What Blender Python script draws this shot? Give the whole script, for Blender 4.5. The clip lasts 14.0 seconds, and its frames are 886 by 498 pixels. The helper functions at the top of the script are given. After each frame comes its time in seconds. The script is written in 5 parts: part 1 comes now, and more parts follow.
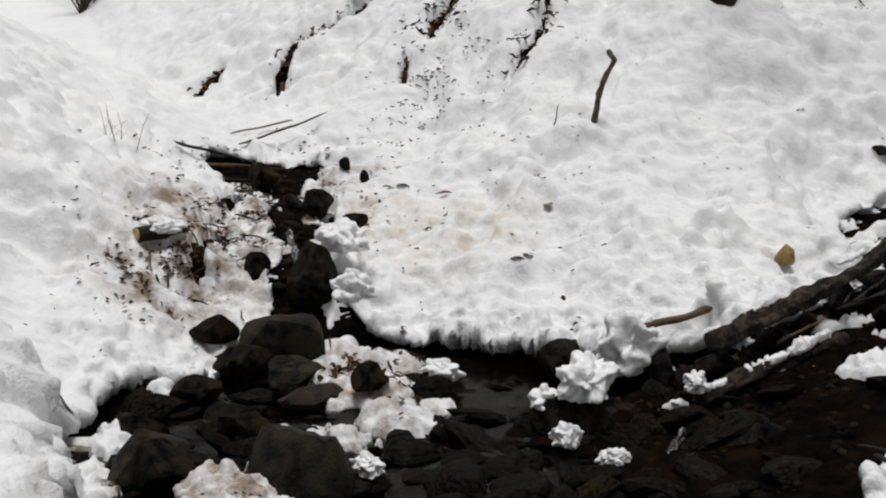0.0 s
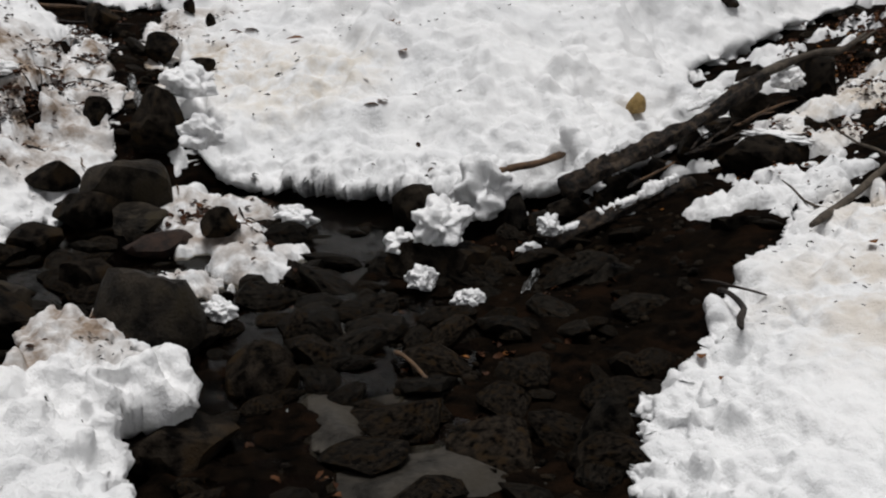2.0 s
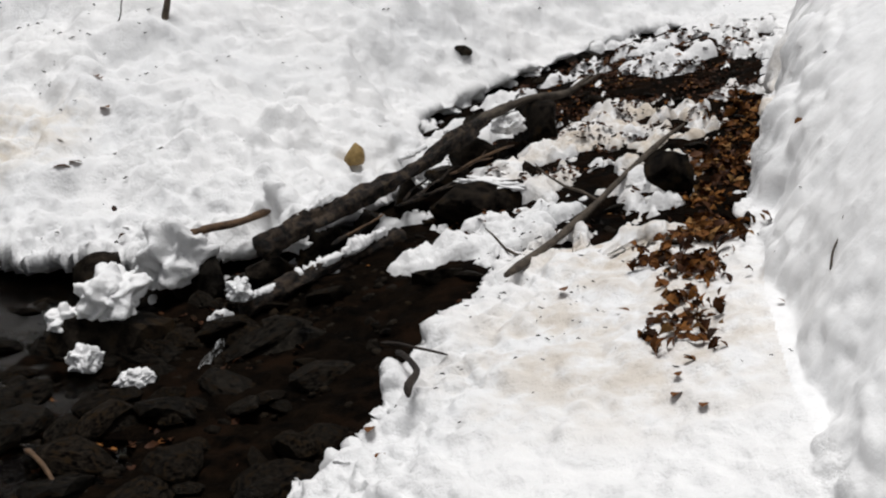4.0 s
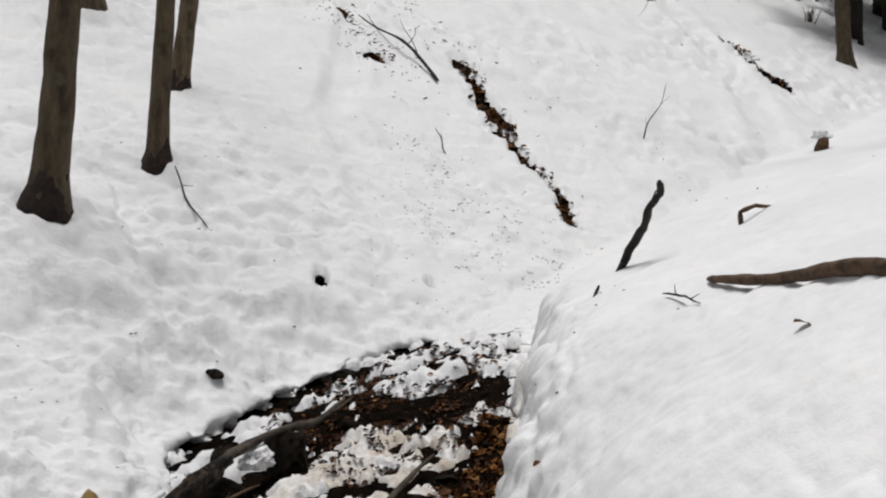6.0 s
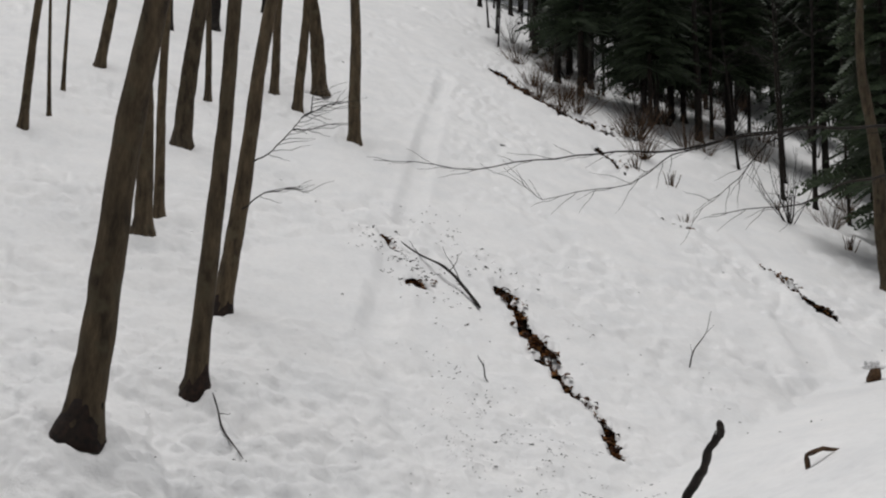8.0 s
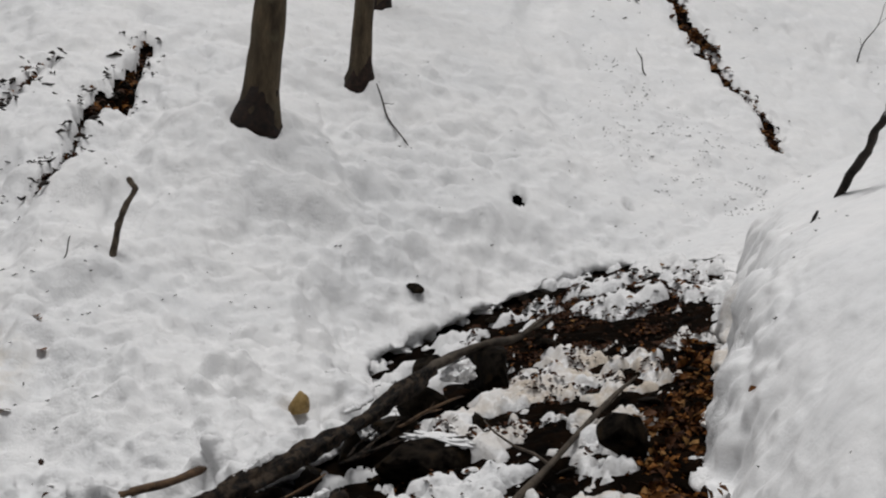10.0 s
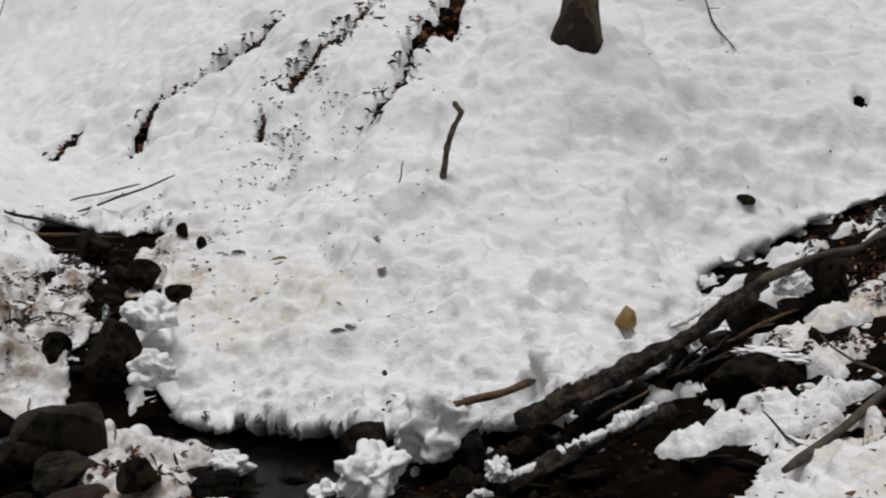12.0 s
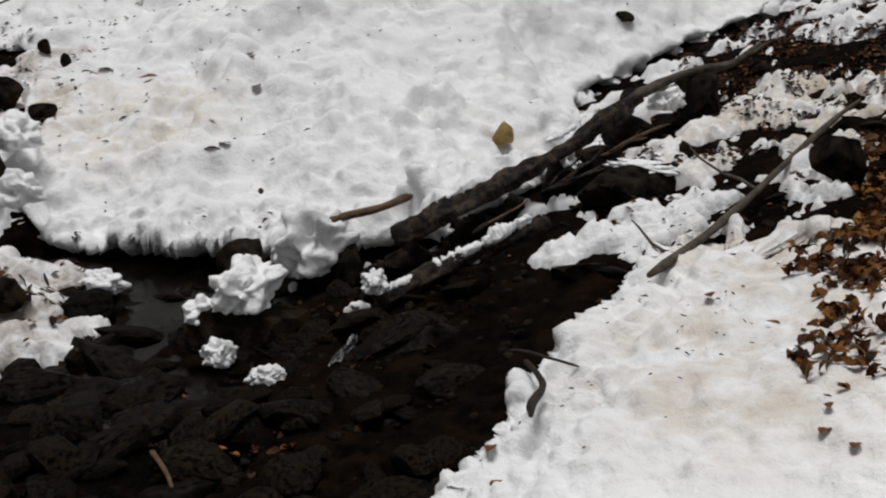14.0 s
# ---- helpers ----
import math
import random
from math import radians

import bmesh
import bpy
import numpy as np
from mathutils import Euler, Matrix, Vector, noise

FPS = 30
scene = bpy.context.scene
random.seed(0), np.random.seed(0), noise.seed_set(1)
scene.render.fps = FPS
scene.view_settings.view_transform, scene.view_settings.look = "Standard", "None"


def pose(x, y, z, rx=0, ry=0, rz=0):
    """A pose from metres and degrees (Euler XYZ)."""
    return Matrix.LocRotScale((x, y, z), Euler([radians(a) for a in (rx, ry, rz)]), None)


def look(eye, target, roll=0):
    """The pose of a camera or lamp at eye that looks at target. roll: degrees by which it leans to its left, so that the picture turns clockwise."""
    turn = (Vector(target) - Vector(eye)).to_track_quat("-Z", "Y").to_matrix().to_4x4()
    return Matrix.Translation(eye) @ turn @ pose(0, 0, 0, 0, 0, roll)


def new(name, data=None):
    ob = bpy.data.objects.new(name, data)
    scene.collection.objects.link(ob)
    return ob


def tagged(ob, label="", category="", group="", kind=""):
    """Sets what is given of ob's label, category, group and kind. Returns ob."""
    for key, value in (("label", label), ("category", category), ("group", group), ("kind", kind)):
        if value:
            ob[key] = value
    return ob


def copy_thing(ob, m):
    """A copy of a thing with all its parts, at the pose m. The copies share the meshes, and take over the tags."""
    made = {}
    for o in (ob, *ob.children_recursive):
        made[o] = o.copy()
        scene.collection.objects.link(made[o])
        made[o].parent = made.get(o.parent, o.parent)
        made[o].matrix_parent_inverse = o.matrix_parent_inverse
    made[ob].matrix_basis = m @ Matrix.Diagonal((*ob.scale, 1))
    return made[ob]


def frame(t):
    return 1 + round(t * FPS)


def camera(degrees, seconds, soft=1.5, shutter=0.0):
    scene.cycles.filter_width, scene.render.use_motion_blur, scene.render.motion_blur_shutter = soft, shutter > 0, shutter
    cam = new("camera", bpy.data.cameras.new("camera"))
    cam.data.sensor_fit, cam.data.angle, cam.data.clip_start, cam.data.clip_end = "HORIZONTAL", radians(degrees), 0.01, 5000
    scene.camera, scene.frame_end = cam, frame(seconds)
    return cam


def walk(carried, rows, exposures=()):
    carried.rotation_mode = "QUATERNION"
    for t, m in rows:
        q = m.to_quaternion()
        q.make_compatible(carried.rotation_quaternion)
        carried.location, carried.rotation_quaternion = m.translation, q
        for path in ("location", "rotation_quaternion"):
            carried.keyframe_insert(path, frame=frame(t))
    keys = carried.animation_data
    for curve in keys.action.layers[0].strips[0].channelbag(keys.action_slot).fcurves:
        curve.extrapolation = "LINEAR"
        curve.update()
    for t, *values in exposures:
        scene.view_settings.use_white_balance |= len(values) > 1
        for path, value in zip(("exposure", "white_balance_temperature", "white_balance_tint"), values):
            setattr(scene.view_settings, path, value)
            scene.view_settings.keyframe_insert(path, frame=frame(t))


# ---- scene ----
cam = camera(43.97, 14.0, soft=2.1)
PATH = [
    (0, (0.013, 0.006, 0.006), (0.0005, 1.9737, -0.3537), 0.15),
    (0.5, (-0.013, 0.029, 0.009), (0.0334, 2.0013, -0.3209), 0.53),
    (1, (-0.057, 0.080, -0.032), (0.0751, 2.0374, -0.4202), 1.29),
    (1.5, (-0.048, 0.089, -0.082), (0.1540, 2.0160, -0.5759), 1.75),
    (2, (0.004, 0.083, -0.109), (0.2598, 1.9738, -0.7079), 2.00),
    (2.2, (0.005, 0.075, -0.151), (0.2895, 1.9564, -0.7678), 2.52),
    (2.55, (0.061, 0.101, -0.165), (0.3888, 1.9624, -0.8197), 2.72),
    (2.9, (0.191, 0.169, -0.181), (0.5679, 2.0207, -0.8362), 2.60),
    (3.25, (0.359, 0.256, -0.197), (0.7920, 2.1064, -0.8208), 2.30),
    (3.6, (0.527, 0.342, -0.206), (1.0262, 2.1929, -0.7766), 1.92),
    (3.95, (0.660, 0.404, -0.206), (1.2349, 2.2532, -0.7067), 1.57),
    (4.3, (0.722, 0.421, -0.191), (1.3822, 2.2610, -0.6144), 1.38),
    (4.5, (0.698, 0.365, -0.154), (1.4187, 2.1916, -0.5326), 1.39),
    (5, (0.816, 0.335, -0.034), (1.6543, 2.1316, -0.2987), 1.21),
    (5.5, (0.893, 0.410, -0.018), (1.8242, 2.1768, -0.1276), 1.04),
    (6, (0.903, 0.506, 0.063), (1.8709, 2.2560, 0.0978), 0.80),
    (6.5, (0.952, 0.634, 0.134), (1.8961, 2.3884, 0.3134), 0.96),
    (7, (1.021, 0.731, 0.189), (1.9303, 2.4838, 0.5065), 1.09),
    (7.2, (1.024, 0.768, 0.203), (1.9231, 2.5171, 0.5651), 1.21),
    (7.55, (1.016, 0.774, 0.201), (1.8991, 2.5172, 0.6256), 1.38),
    (7.9, (0.980, 0.757, 0.180), (1.8586, 2.5003, 0.6154), 1.61),
    (8.25, (0.929, 0.727, 0.148), (1.8072, 2.4784, 0.5498), 1.86),
    (8.6, (0.875, 0.693, 0.113), (1.7494, 2.4606, 0.4437), 2.10),
    (8.95, (0.833, 0.662, 0.081), (1.6886, 2.4549, 0.3117), 2.31),
    (9.3, (0.814, 0.645, 0.060), (1.6281, 2.4685, 0.1690), 2.43),
    (9.5, (0.810, 0.630, 0.037), (1.5907, 2.4713, 0.0708), 2.48),
    (10, (0.790, 0.598, 0.010), (1.4580, 2.4801, -0.0998), 2.33),
    (10.5, (0.798, 0.616, -0.007), (1.3309, 2.5339, -0.2065), 1.81),
    (11, (0.814, 0.621, -0.007), (1.1993, 2.5689, -0.2422), 1.00),
    (11.5, (0.849, 0.617, -0.020), (1.0793, 2.5882, -0.2694), -0.12),
    (12, (0.857, 0.612, -0.016), (0.9349, 2.5930, -0.2783), -1.25),
    (12.5, (0.830, 0.632, -0.047), (0.7620, 2.6090, -0.3395), -2.35),
    (13, (0.851, 0.649, -0.097), (0.7102, 2.6068, -0.4820), -3.03),
    (13.5, (0.903, 0.667, -0.119), (0.8728, 2.5979, -0.6400), -2.84),
    (14, (0.908, 0.631, -0.086), (1.1802, 2.5283, -0.6583), -0.52),
]
walk(cam, [(t, look(eye, target, roll)) for t, eye, target, roll in PATH], exposures=[(0, -0.24), (2, -0.27), (4.4, -0.07), (5, -0.04), (5.6, -0.14), (6.2, -0.37), (7, -0.55), (9.5, -0.59), (10.5, -0.59), (12.5, -0.39), (14, -0.39)])

# ---- light: a bright overcast winter day ----
world = bpy.data.worlds.new("overcast_sky")
scene.world = world
world.use_nodes = True
wn, wl = world.node_tree.nodes, world.node_tree.links
sky = wn.new("ShaderNodeTexSky")
sky.sky_type, sky.sun_disc = "NISHITA", False
sky.sun_elevation, sky.sun_rotation = radians(86), radians(27)
sky.dust_density, sky.ozone_density, sky.air_density = 6.0, 0.6, 1.0
grey = wn.new("ShaderNodeHueSaturation")
grey.inputs["Saturation"].default_value = 0.25
wl.new(sky.outputs[0], grey.inputs["Color"])
wl.new(grey.outputs[0], wn["Background"].inputs["Color"])
wn["Background"].inputs["Strength"].default_value = 0.05
sun = new("sun", bpy.data.lights.new("sun", "SUN"))
sun.data.energy, sun.data.angle, sun.data.color = 2.9, radians(26), (1.0, 0.99, 0.985)
sun.matrix_world = look((0, 0, 30), (0.6, -1.2, 12.0))


# ---- materials ----
def material(name, rough=0.8):
    m = bpy.data.materials.new(name)
    m.use_nodes = True
    b = m.node_tree.nodes["Principled BSDF"]
    b.inputs["Roughness"].default_value = rough
    return m, m.node_tree.nodes, m.node_tree.links, b


def noise_node(n, l, scale, detail=4, rough=0.6, coords=None, stretch=None):
    t = n.new("ShaderNodeTexNoise")
    t.inputs["Scale"].default_value, t.inputs["Detail"].default_value, t.inputs["Roughness"].default_value = scale, detail, rough
    c = coords or n.new("ShaderNodeTexCoord").outputs["Object"]
    if stretch:
        mp = n.new("ShaderNodeMapping")
        mp.inputs["Scale"].default_value = stretch
        l.new(c, mp.inputs["Vector"])
        c = mp.outputs[0]
    l.new(c, t.inputs["Vector"])
    return t


def ramp(n, l, source, stops):
    r = n.new("ShaderNodeValToRGB")
    while len(r.color_ramp.elements) < len(stops):
        r.color_ramp.elements.new(0.5)
    for e, (p, c) in zip(r.color_ramp.elements, stops):
        e.position, e.color = p, (*c, 1) if len(c) == 3 else c
    l.new(source, r.inputs[0])
    return r


def mix(n, l, fac, a, b, kind="MIX"):
    m = n.new("ShaderNodeMix")
    m.data_type, m.blend_type = "RGBA", kind
    for socket, v in ((m.inputs[0], fac), (m.inputs[6], a), (m.inputs[7], b)):
        if hasattr(v, "links"):
            l.new(v, socket)
        else:
            socket.default_value = v if not isinstance(v, tuple) else (*v, 1)
    return m.outputs[2]


def bump(n, l, b, height, strength, distance):
    k = n.new("ShaderNodeBump")
    k.inputs["Strength"].default_value, k.inputs["Distance"].default_value = strength, distance
    l.new(height, k.inputs["Height"])
    l.new(k.outputs[0], b.inputs["Normal"])


def speckled(name, dark, light, scale, rough=0.85, relief=0.01, stretch=None, third=None, gloss_spread=0.0, shine=0.3, span=(0.34, 0.74)):
    m, n, l, b = material(name, rough)
    big = noise_node(n, l, scale, 5, 0.62, None, stretch)
    fine = noise_node(n, l, scale * 7, 4, 0.7, None, stretch)
    c = ramp(n, l, big.outputs[0], [(span[0], dark), (span[1], light)]).outputs[0]
    c = mix(n, l, 0.55, c, ramp(n, l, fine.outputs[0], [(0.3, (0.45, 0.45, 0.45)), (0.75, (1.35, 1.35, 1.35))]).outputs[0], "MULTIPLY")
    if third:
        patch = noise_node(n, l, scale * 0.5, 3)
        c = mix(n, l, ramp(n, l, patch.outputs[0], [(0.52, (0, 0, 0)), (0.68, (1, 1, 1))]).outputs[0], c, third)
    tone = n.new("ShaderNodeObjectInfo")
    r = ramp(n, l, tone.outputs["Random"], [(0, (0.75, 0.75, 0.75)), (1, (1.25, 1.22, 1.18))])
    l.new(mix(n, l, 1.0, c, r.outputs[0], "MULTIPLY"), b.inputs["Base Color"])
    if gloss_spread:
        l.new(ramp(n, l, big.outputs[0], [(0.35, (rough - gloss_spread,) * 3), (0.65, (rough + gloss_spread,) * 3)]).outputs[0], b.inputs["Roughness"])
    b.inputs["Specular IOR Level"].default_value = shine
    both = mix(n, l, 0.4, big.outputs[0], fine.outputs[0])
    bump(n, l, b, both, 0.8, relief)
    return m


def snow_material(name, stains=(), relief=0.038):
    m, n, l, b = material(name, 0.55)
    coords = n.new("ShaderNodeTexCoord").outputs["Object"]
    fine, mid, wide = noise_node(n, l, 70, 4, 0.7, coords), noise_node(n, l, 11, 5, 0.65, coords), noise_node(n, l, 1.1, 3, 0.5, coords)
    c = ramp(n, l, wide.outputs[0], [(0.3, (0.78, 0.785, 0.79)), (0.7, (0.85, 0.847, 0.843))]).outputs[0]
    c = mix(n, l, 0.5, c, ramp(n, l, mid.outputs[0], [(0.25, (0.86, 0.86, 0.87)), (0.6, (1, 1, 1))]).outputs[0], "MULTIPLY")
    for x, y, z, size, tint, amount in stains:
        d = n.new("ShaderNodeVectorMath")
        d.operation = "DISTANCE"
        d.inputs[1].default_value = (x, y, z)
        l.new(coords, d.inputs[0])
        near = n.new("ShaderNodeMapRange")
        near.inputs[1].default_value, near.inputs[2].default_value = size, size * 0.45
        near.inputs[3].default_value, near.inputs[4].default_value = 0.0, amount
        l.new(d.outputs["Value"], near.inputs[0])
        patch = noise_node(n, l, 5.0, 4, 0.65, coords)
        k = n.new("ShaderNodeMath")
        k.operation = "MULTIPLY"
        l.new(near.outputs[0], k.inputs[0])
        l.new(ramp(n, l, patch.outputs[0], [(0.4, (0, 0, 0)), (0.62, (1, 1, 1))]).outputs[0], k.inputs[1])
        c = mix(n, l, k.outputs[0], c, tint)
    l.new(c, b.inputs["Base Color"])
    b.inputs["Specular IOR Level"].default_value = 0.25
    bump(n, l, b, mix(n, l, 0.25, mid.outputs[0], fine.outputs[0]), 0.8, relief)
    return m


TAN = (0.46, 0.36, 0.24)
MUD = (0.2, 0.13, 0.075)
SNOW = snow_material("snow", [(0.0, 7.9, -1.3, 0.75, (0.55, 0.44, 0.28), 0.5), (-0.8, 8.4, -1.35, 0.7, TAN, 0.85), (-1.75, 8.3, -1.34, 1.0, MUD, 0.95),
                              (-1.85, 7.2, -1.6, 0.8, MUD, 0.9), (-1.0, 4.25, -1.7, 0.7, MUD, 0.92), (-0.45, 6.05, -1.78, 0.7, MUD, 0.8), (-0.4, 5.25, -1.76, 0.6, MUD, 0.6), (-0.95, 9.4, -1.1, 0.5, MUD, 0.8), (2.9, 4.7, -1.4, 0.6, TAN, 0.6), (2.5, 3.8, -1.6, 0.9, TAN, 0.5), (3.9, 6.3, -1.1, 1.3, TAN, 0.7)])
SNOW_CLEAN = snow_material("clean_snow", relief=0.03)
SNOW_SMOOTH = snow_material("unbroken_snow", relief=0.012)
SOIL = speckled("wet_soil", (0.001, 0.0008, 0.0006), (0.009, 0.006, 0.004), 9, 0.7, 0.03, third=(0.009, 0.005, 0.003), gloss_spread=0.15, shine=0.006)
ROCK = speckled("wet_dark_rock", (0.0015, 0.0012, 0.001), (0.038, 0.031, 0.024), 13, 0.55, 0.035, third=(0.026, 0.017, 0.009), gloss_spread=0.2, shine=0.012, span=(0.38, 0.7))
SLATE = speckled("wet_slate", (0.001, 0.0009, 0.0008), (0.03, 0.026, 0.021), 11, 0.45, 0.025, third=(0.013, 0.0085, 0.005), gloss_spread=0.18, shine=0.014, span=(0.38, 0.7))
BOULDER = speckled("grey_brown_boulder", (0.004, 0.0033, 0.0025), (0.055, 0.045, 0.034), 9, 0.5, 0.03, third=(0.03, 0.024, 0.014), gloss_spread=0.2, shine=0.06, span=(0.38, 0.7))
# lighter slate: part of the pool's grey reflection is put into its colour
PALE_SLATE = speckled("reflection_grey_slate", (0.012, 0.011, 0.0095), (0.07, 0.063, 0.054), 7, 0.4, 0.012, third=(0.03, 0.026, 0.02), gloss_spread=0.15, shine=0.05)
OCHRE = speckled("ochre_rock", (0.16, 0.10, 0.03), (0.3, 0.21, 0.08), 22, 0.7, 0.01)
BARK = speckled("grey_brown_bark", (0.04, 0.029, 0.018), (0.155, 0.116, 0.071), 9, 0.9, 0.03, stretch=(1, 1, 0.22), third=(0.095, 0.079, 0.05))
WET_BARK = speckled("wet_bark", (0.006, 0.003, 0.002), (0.04, 0.02, 0.012), 18, 0.8, 0.03)
DARK_BARK = speckled("dark_wet_bark", (0.003, 0.0022, 0.0017), (0.032, 0.022, 0.016), 14, 0.75, 0.03, stretch=(0.5, 0.5, 1))
LOG_BARK = speckled("rotten_log_bark", (0.003, 0.002, 0.0015), (0.05, 0.034, 0.023), 26, 0.8, 0.06, third=(0.07, 0.05, 0.034), span=(0.42, 0.64))
DEADWOOD = speckled("dead_brown_wood", (0.035, 0.019, 0.01), (0.17, 0.1, 0.052), 18, 0.75, 0.01)
PALE_WOOD = speckled("weathered_wood", (0.035, 0.027, 0.02), (0.14, 0.112, 0.085), 14, 0.85, 0.012)
CUT = speckled("cut_wood", (0.4, 0.26, 0.11), (0.58, 0.42, 0.2), 30, 0.8, 0.004)


def leaf_material(name, tones, rough):
    """Dead leaves: each leaf has a tone of its own, with darker veins and blotches."""
    m, n, l, b = material(name, rough)
    own = n.new("ShaderNodeNewGeometry").outputs["Random Per Island"]
    tone = ramp(n, l, own, [(k / (len(tones) - 1), t) for k, t in enumerate(tones)]).outputs[0]
    blotch = noise_node(n, l, 34, 4, 0.65)
    c = mix(n, l, 0.75, tone, ramp(n, l, blotch.outputs[0], [(0.3, (0.3, 0.27, 0.25)), (0.65, (1.15, 1.1, 1.05))]).outputs[0], "MULTIPLY")
    l.new(c, b.inputs["Base Color"])
    b.inputs["Specular IOR Level"].default_value = 0.05
    bump(n, l, b, blotch.outputs[0], 0.6, 0.006)
    return m


LEAF = leaf_material("dead_oak_leaf", [(0.03, 0.013, 0.006), (0.13, 0.052, 0.016), (0.24, 0.105, 0.03), (0.08, 0.034, 0.013), (0.3, 0.17, 0.065)], 0.62)
LEAF_DARK = leaf_material("wet_brown_leaf", [(0.012, 0.007, 0.004), (0.06, 0.026, 0.013), (0.025, 0.012, 0.008), (0.11, 0.05, 0.024)], 0.5)
NEEDLE = speckled("conifer_needles", (0.014, 0.024, 0.012), (0.06, 0.085, 0.045), 3, 0.7, 0.01)


def water_material():
    m, n, l, b = material("brook_water", 0.06)
    b.inputs["Base Color"].default_value = (0.42, 0.38, 0.31, 1)
    b.inputs["Transmission Weight"].default_value, b.inputs["IOR"].default_value = 1.0, 1.09
    a, c = noise_node(n, l, 9, 3, 0.5, None, (1, 0.45, 1)), noise_node(n, l, 38, 2, 0.5)
    bump(n, l, b, mix(n, l, 0.12, a.outputs[0], c.outputs[0]), 0.25, 0.02)
    return m


WATER = water_material()


def foam_material():
    m, n, l, b = material("white_water", 0.25)
    a = noise_node(n, l, 30, 4, 0.7, None, (1, 0.3, 1))
    l.new(ramp(n, l, a.outputs[0], [(0.48, (0.015, 0.014, 0.012)), (0.72, (0.6, 0.62, 0.63))]).outputs[0], b.inputs["Base Color"])
    bump(n, l, b, a.outputs[0], 0.8, 0.02)
    return m


FOAM = foam_material()


# ---- terrain shape ----
SHUFFLE = np.random.RandomState(7).permutation(256)
VALUES = np.random.RandomState(8).uniform(-1, 1, 256)


def lattice(ix, iy, seed):
    return VALUES[SHUFFLE[(SHUFFLE[(SHUFFLE[seed & 255] + ix) & 255] + iy) & 255]]


def vnoise(x, y, size, seed=0):
    """Smooth noise, -1 to 1, of the given grain in metres."""
    c, s = math.cos(seed * 1.7 + 0.6), math.sin(seed * 1.7 + 0.6)
    u, v = (c * x - s * y) / size, (s * x + c * y) / size
    ix, iy = np.floor(u).astype(np.int64), np.floor(v).astype(np.int64)
    fu, fv = u - ix, v - iy
    fu, fv = fu * fu * fu * (fu * (6 * fu - 15) + 10), fv * fv * fv * (fv * (6 * fv - 15) + 10)
    a = lattice(ix, iy, seed) * (1 - fu) + lattice(ix + 1, iy, seed) * fu
    b = lattice(ix, iy + 1, seed) * (1 - fu) + lattice(ix + 1, iy + 1, seed) * fu
    return a * (1 - fv) + b * fv


def fbm(x, y, size, octaves=3, seed=0):
    c, s = 0.8, 0.6
    total, amp = 0, 1.0
    for k in range(octaves):
        total = total + amp * vnoise(x, y, size, seed + k * 17)
        x, y = c * x - s * y + 3.7, s * x + c * y - 1.3
        size, amp = size * 0.5, amp * 0.5
    return total


def soft(v, w=0.5):
    return w * np.logaddexp(0, v / w)


def step(v, a, b):
    t = np.clip((v - a) / (b - a), 0, 1)
    return t * t * (3 - 2 * t)


# the open bed of the brook, seen from above: pool, brook from the left, brook from the right
BED = [(-0.4, 1.2), (-0.4, 2.4), (-0.44, 2.7), (-0.48, 2.94), (-0.56, 3.16), (-0.56, 3.36), (-0.36, 3.37), (-0.27, 3.56), (-0.36, 3.77),
       (-0.54, 3.98), (-0.62, 4.2), (-0.84, 4.52), (-1.1, 4.5), (-1.03, 4.1), (-1.1, 3.75), (-1.3, 3.8), (-1.5, 4.2), (-1.68, 4.6),
       (-1.76, 5.0), (-1.8, 5.35), (-1.7, 5.75), (-1.42, 5.85), (-1.38, 6.3),
       (-1.3, 6.9), (-1.31, 7.9), (-1.42, 8.9), (-1.75, 9.5), (-2.25, 9.9), (-2.1, 10.3), (-1.5, 10.1), (-1.15, 10.25), (-1.05, 9.9),
       (-1.3, 9.5), (-1.09, 8.3), (-0.87, 7.5), (-0.6, 6.85), (0.0, 6.6), (0.45, 6.5), (0.85, 6.15), (1.12, 5.98),
       (1.22, 6.22), (1.48, 6.2), (1.62, 5.99), (2.05, 6.27), (2.5, 6.6), (2.72, 6.85), (2.68, 7.35), (2.75, 7.95), (3.05, 8.4), (3.7, 8.8), (4.6, 9.3), (5.7, 9.55), (6.25, 8.8), (5.35, 7.3),
       (4.6, 6.22), (4.12, 5.52), (3.75, 4.95), (3.35, 4.5), (3.0, 4.75), (2.5, 5.05), (2.2, 4.72), (1.78, 4.25),
       (1.54, 3.93), (1.22, 3.55), (1.13, 3.35), (1.02, 3.1), (1.05, 2.9), (1.2, 2.8), (1.15, 2.5), (1.05, 1.2)]
MOUND = [(1.7, -6.0), (1.9, 0.0), (2.25, 2.2), (2.6, 3.1), (3.0, 3.9), (3.4, 4.5), (3.85, 5.06), (4.27, 5.72), (4.85, 6.55), (5.75, 7.85), (8.9, 9.3)]


def outside(x, y, ring):
    """Distance to the ring's edge: above zero outside, below inside."""
    best, inside = np.full(x.shape, 1e9), np.zeros(x.shape, bool)
    for (ax, ay), (bx, by) in zip(ring, ring[1:] + ring[:1]):
        dx, dy = bx - ax, by - ay
        t = np.clip(((x - ax) * dx + (y - ay) * dy) / (dx * dx + dy * dy), 0, 1)
        best = np.minimum(best, (x - ax - t * dx) ** 2 + (y - ay - t * dy) ** 2)
        if dy:
            inside ^= ((ay > y) != (by > y)) & (x < ax + (y - ay) * dx / dy)
    return np.where(inside, -1, 1) * np.sqrt(best)


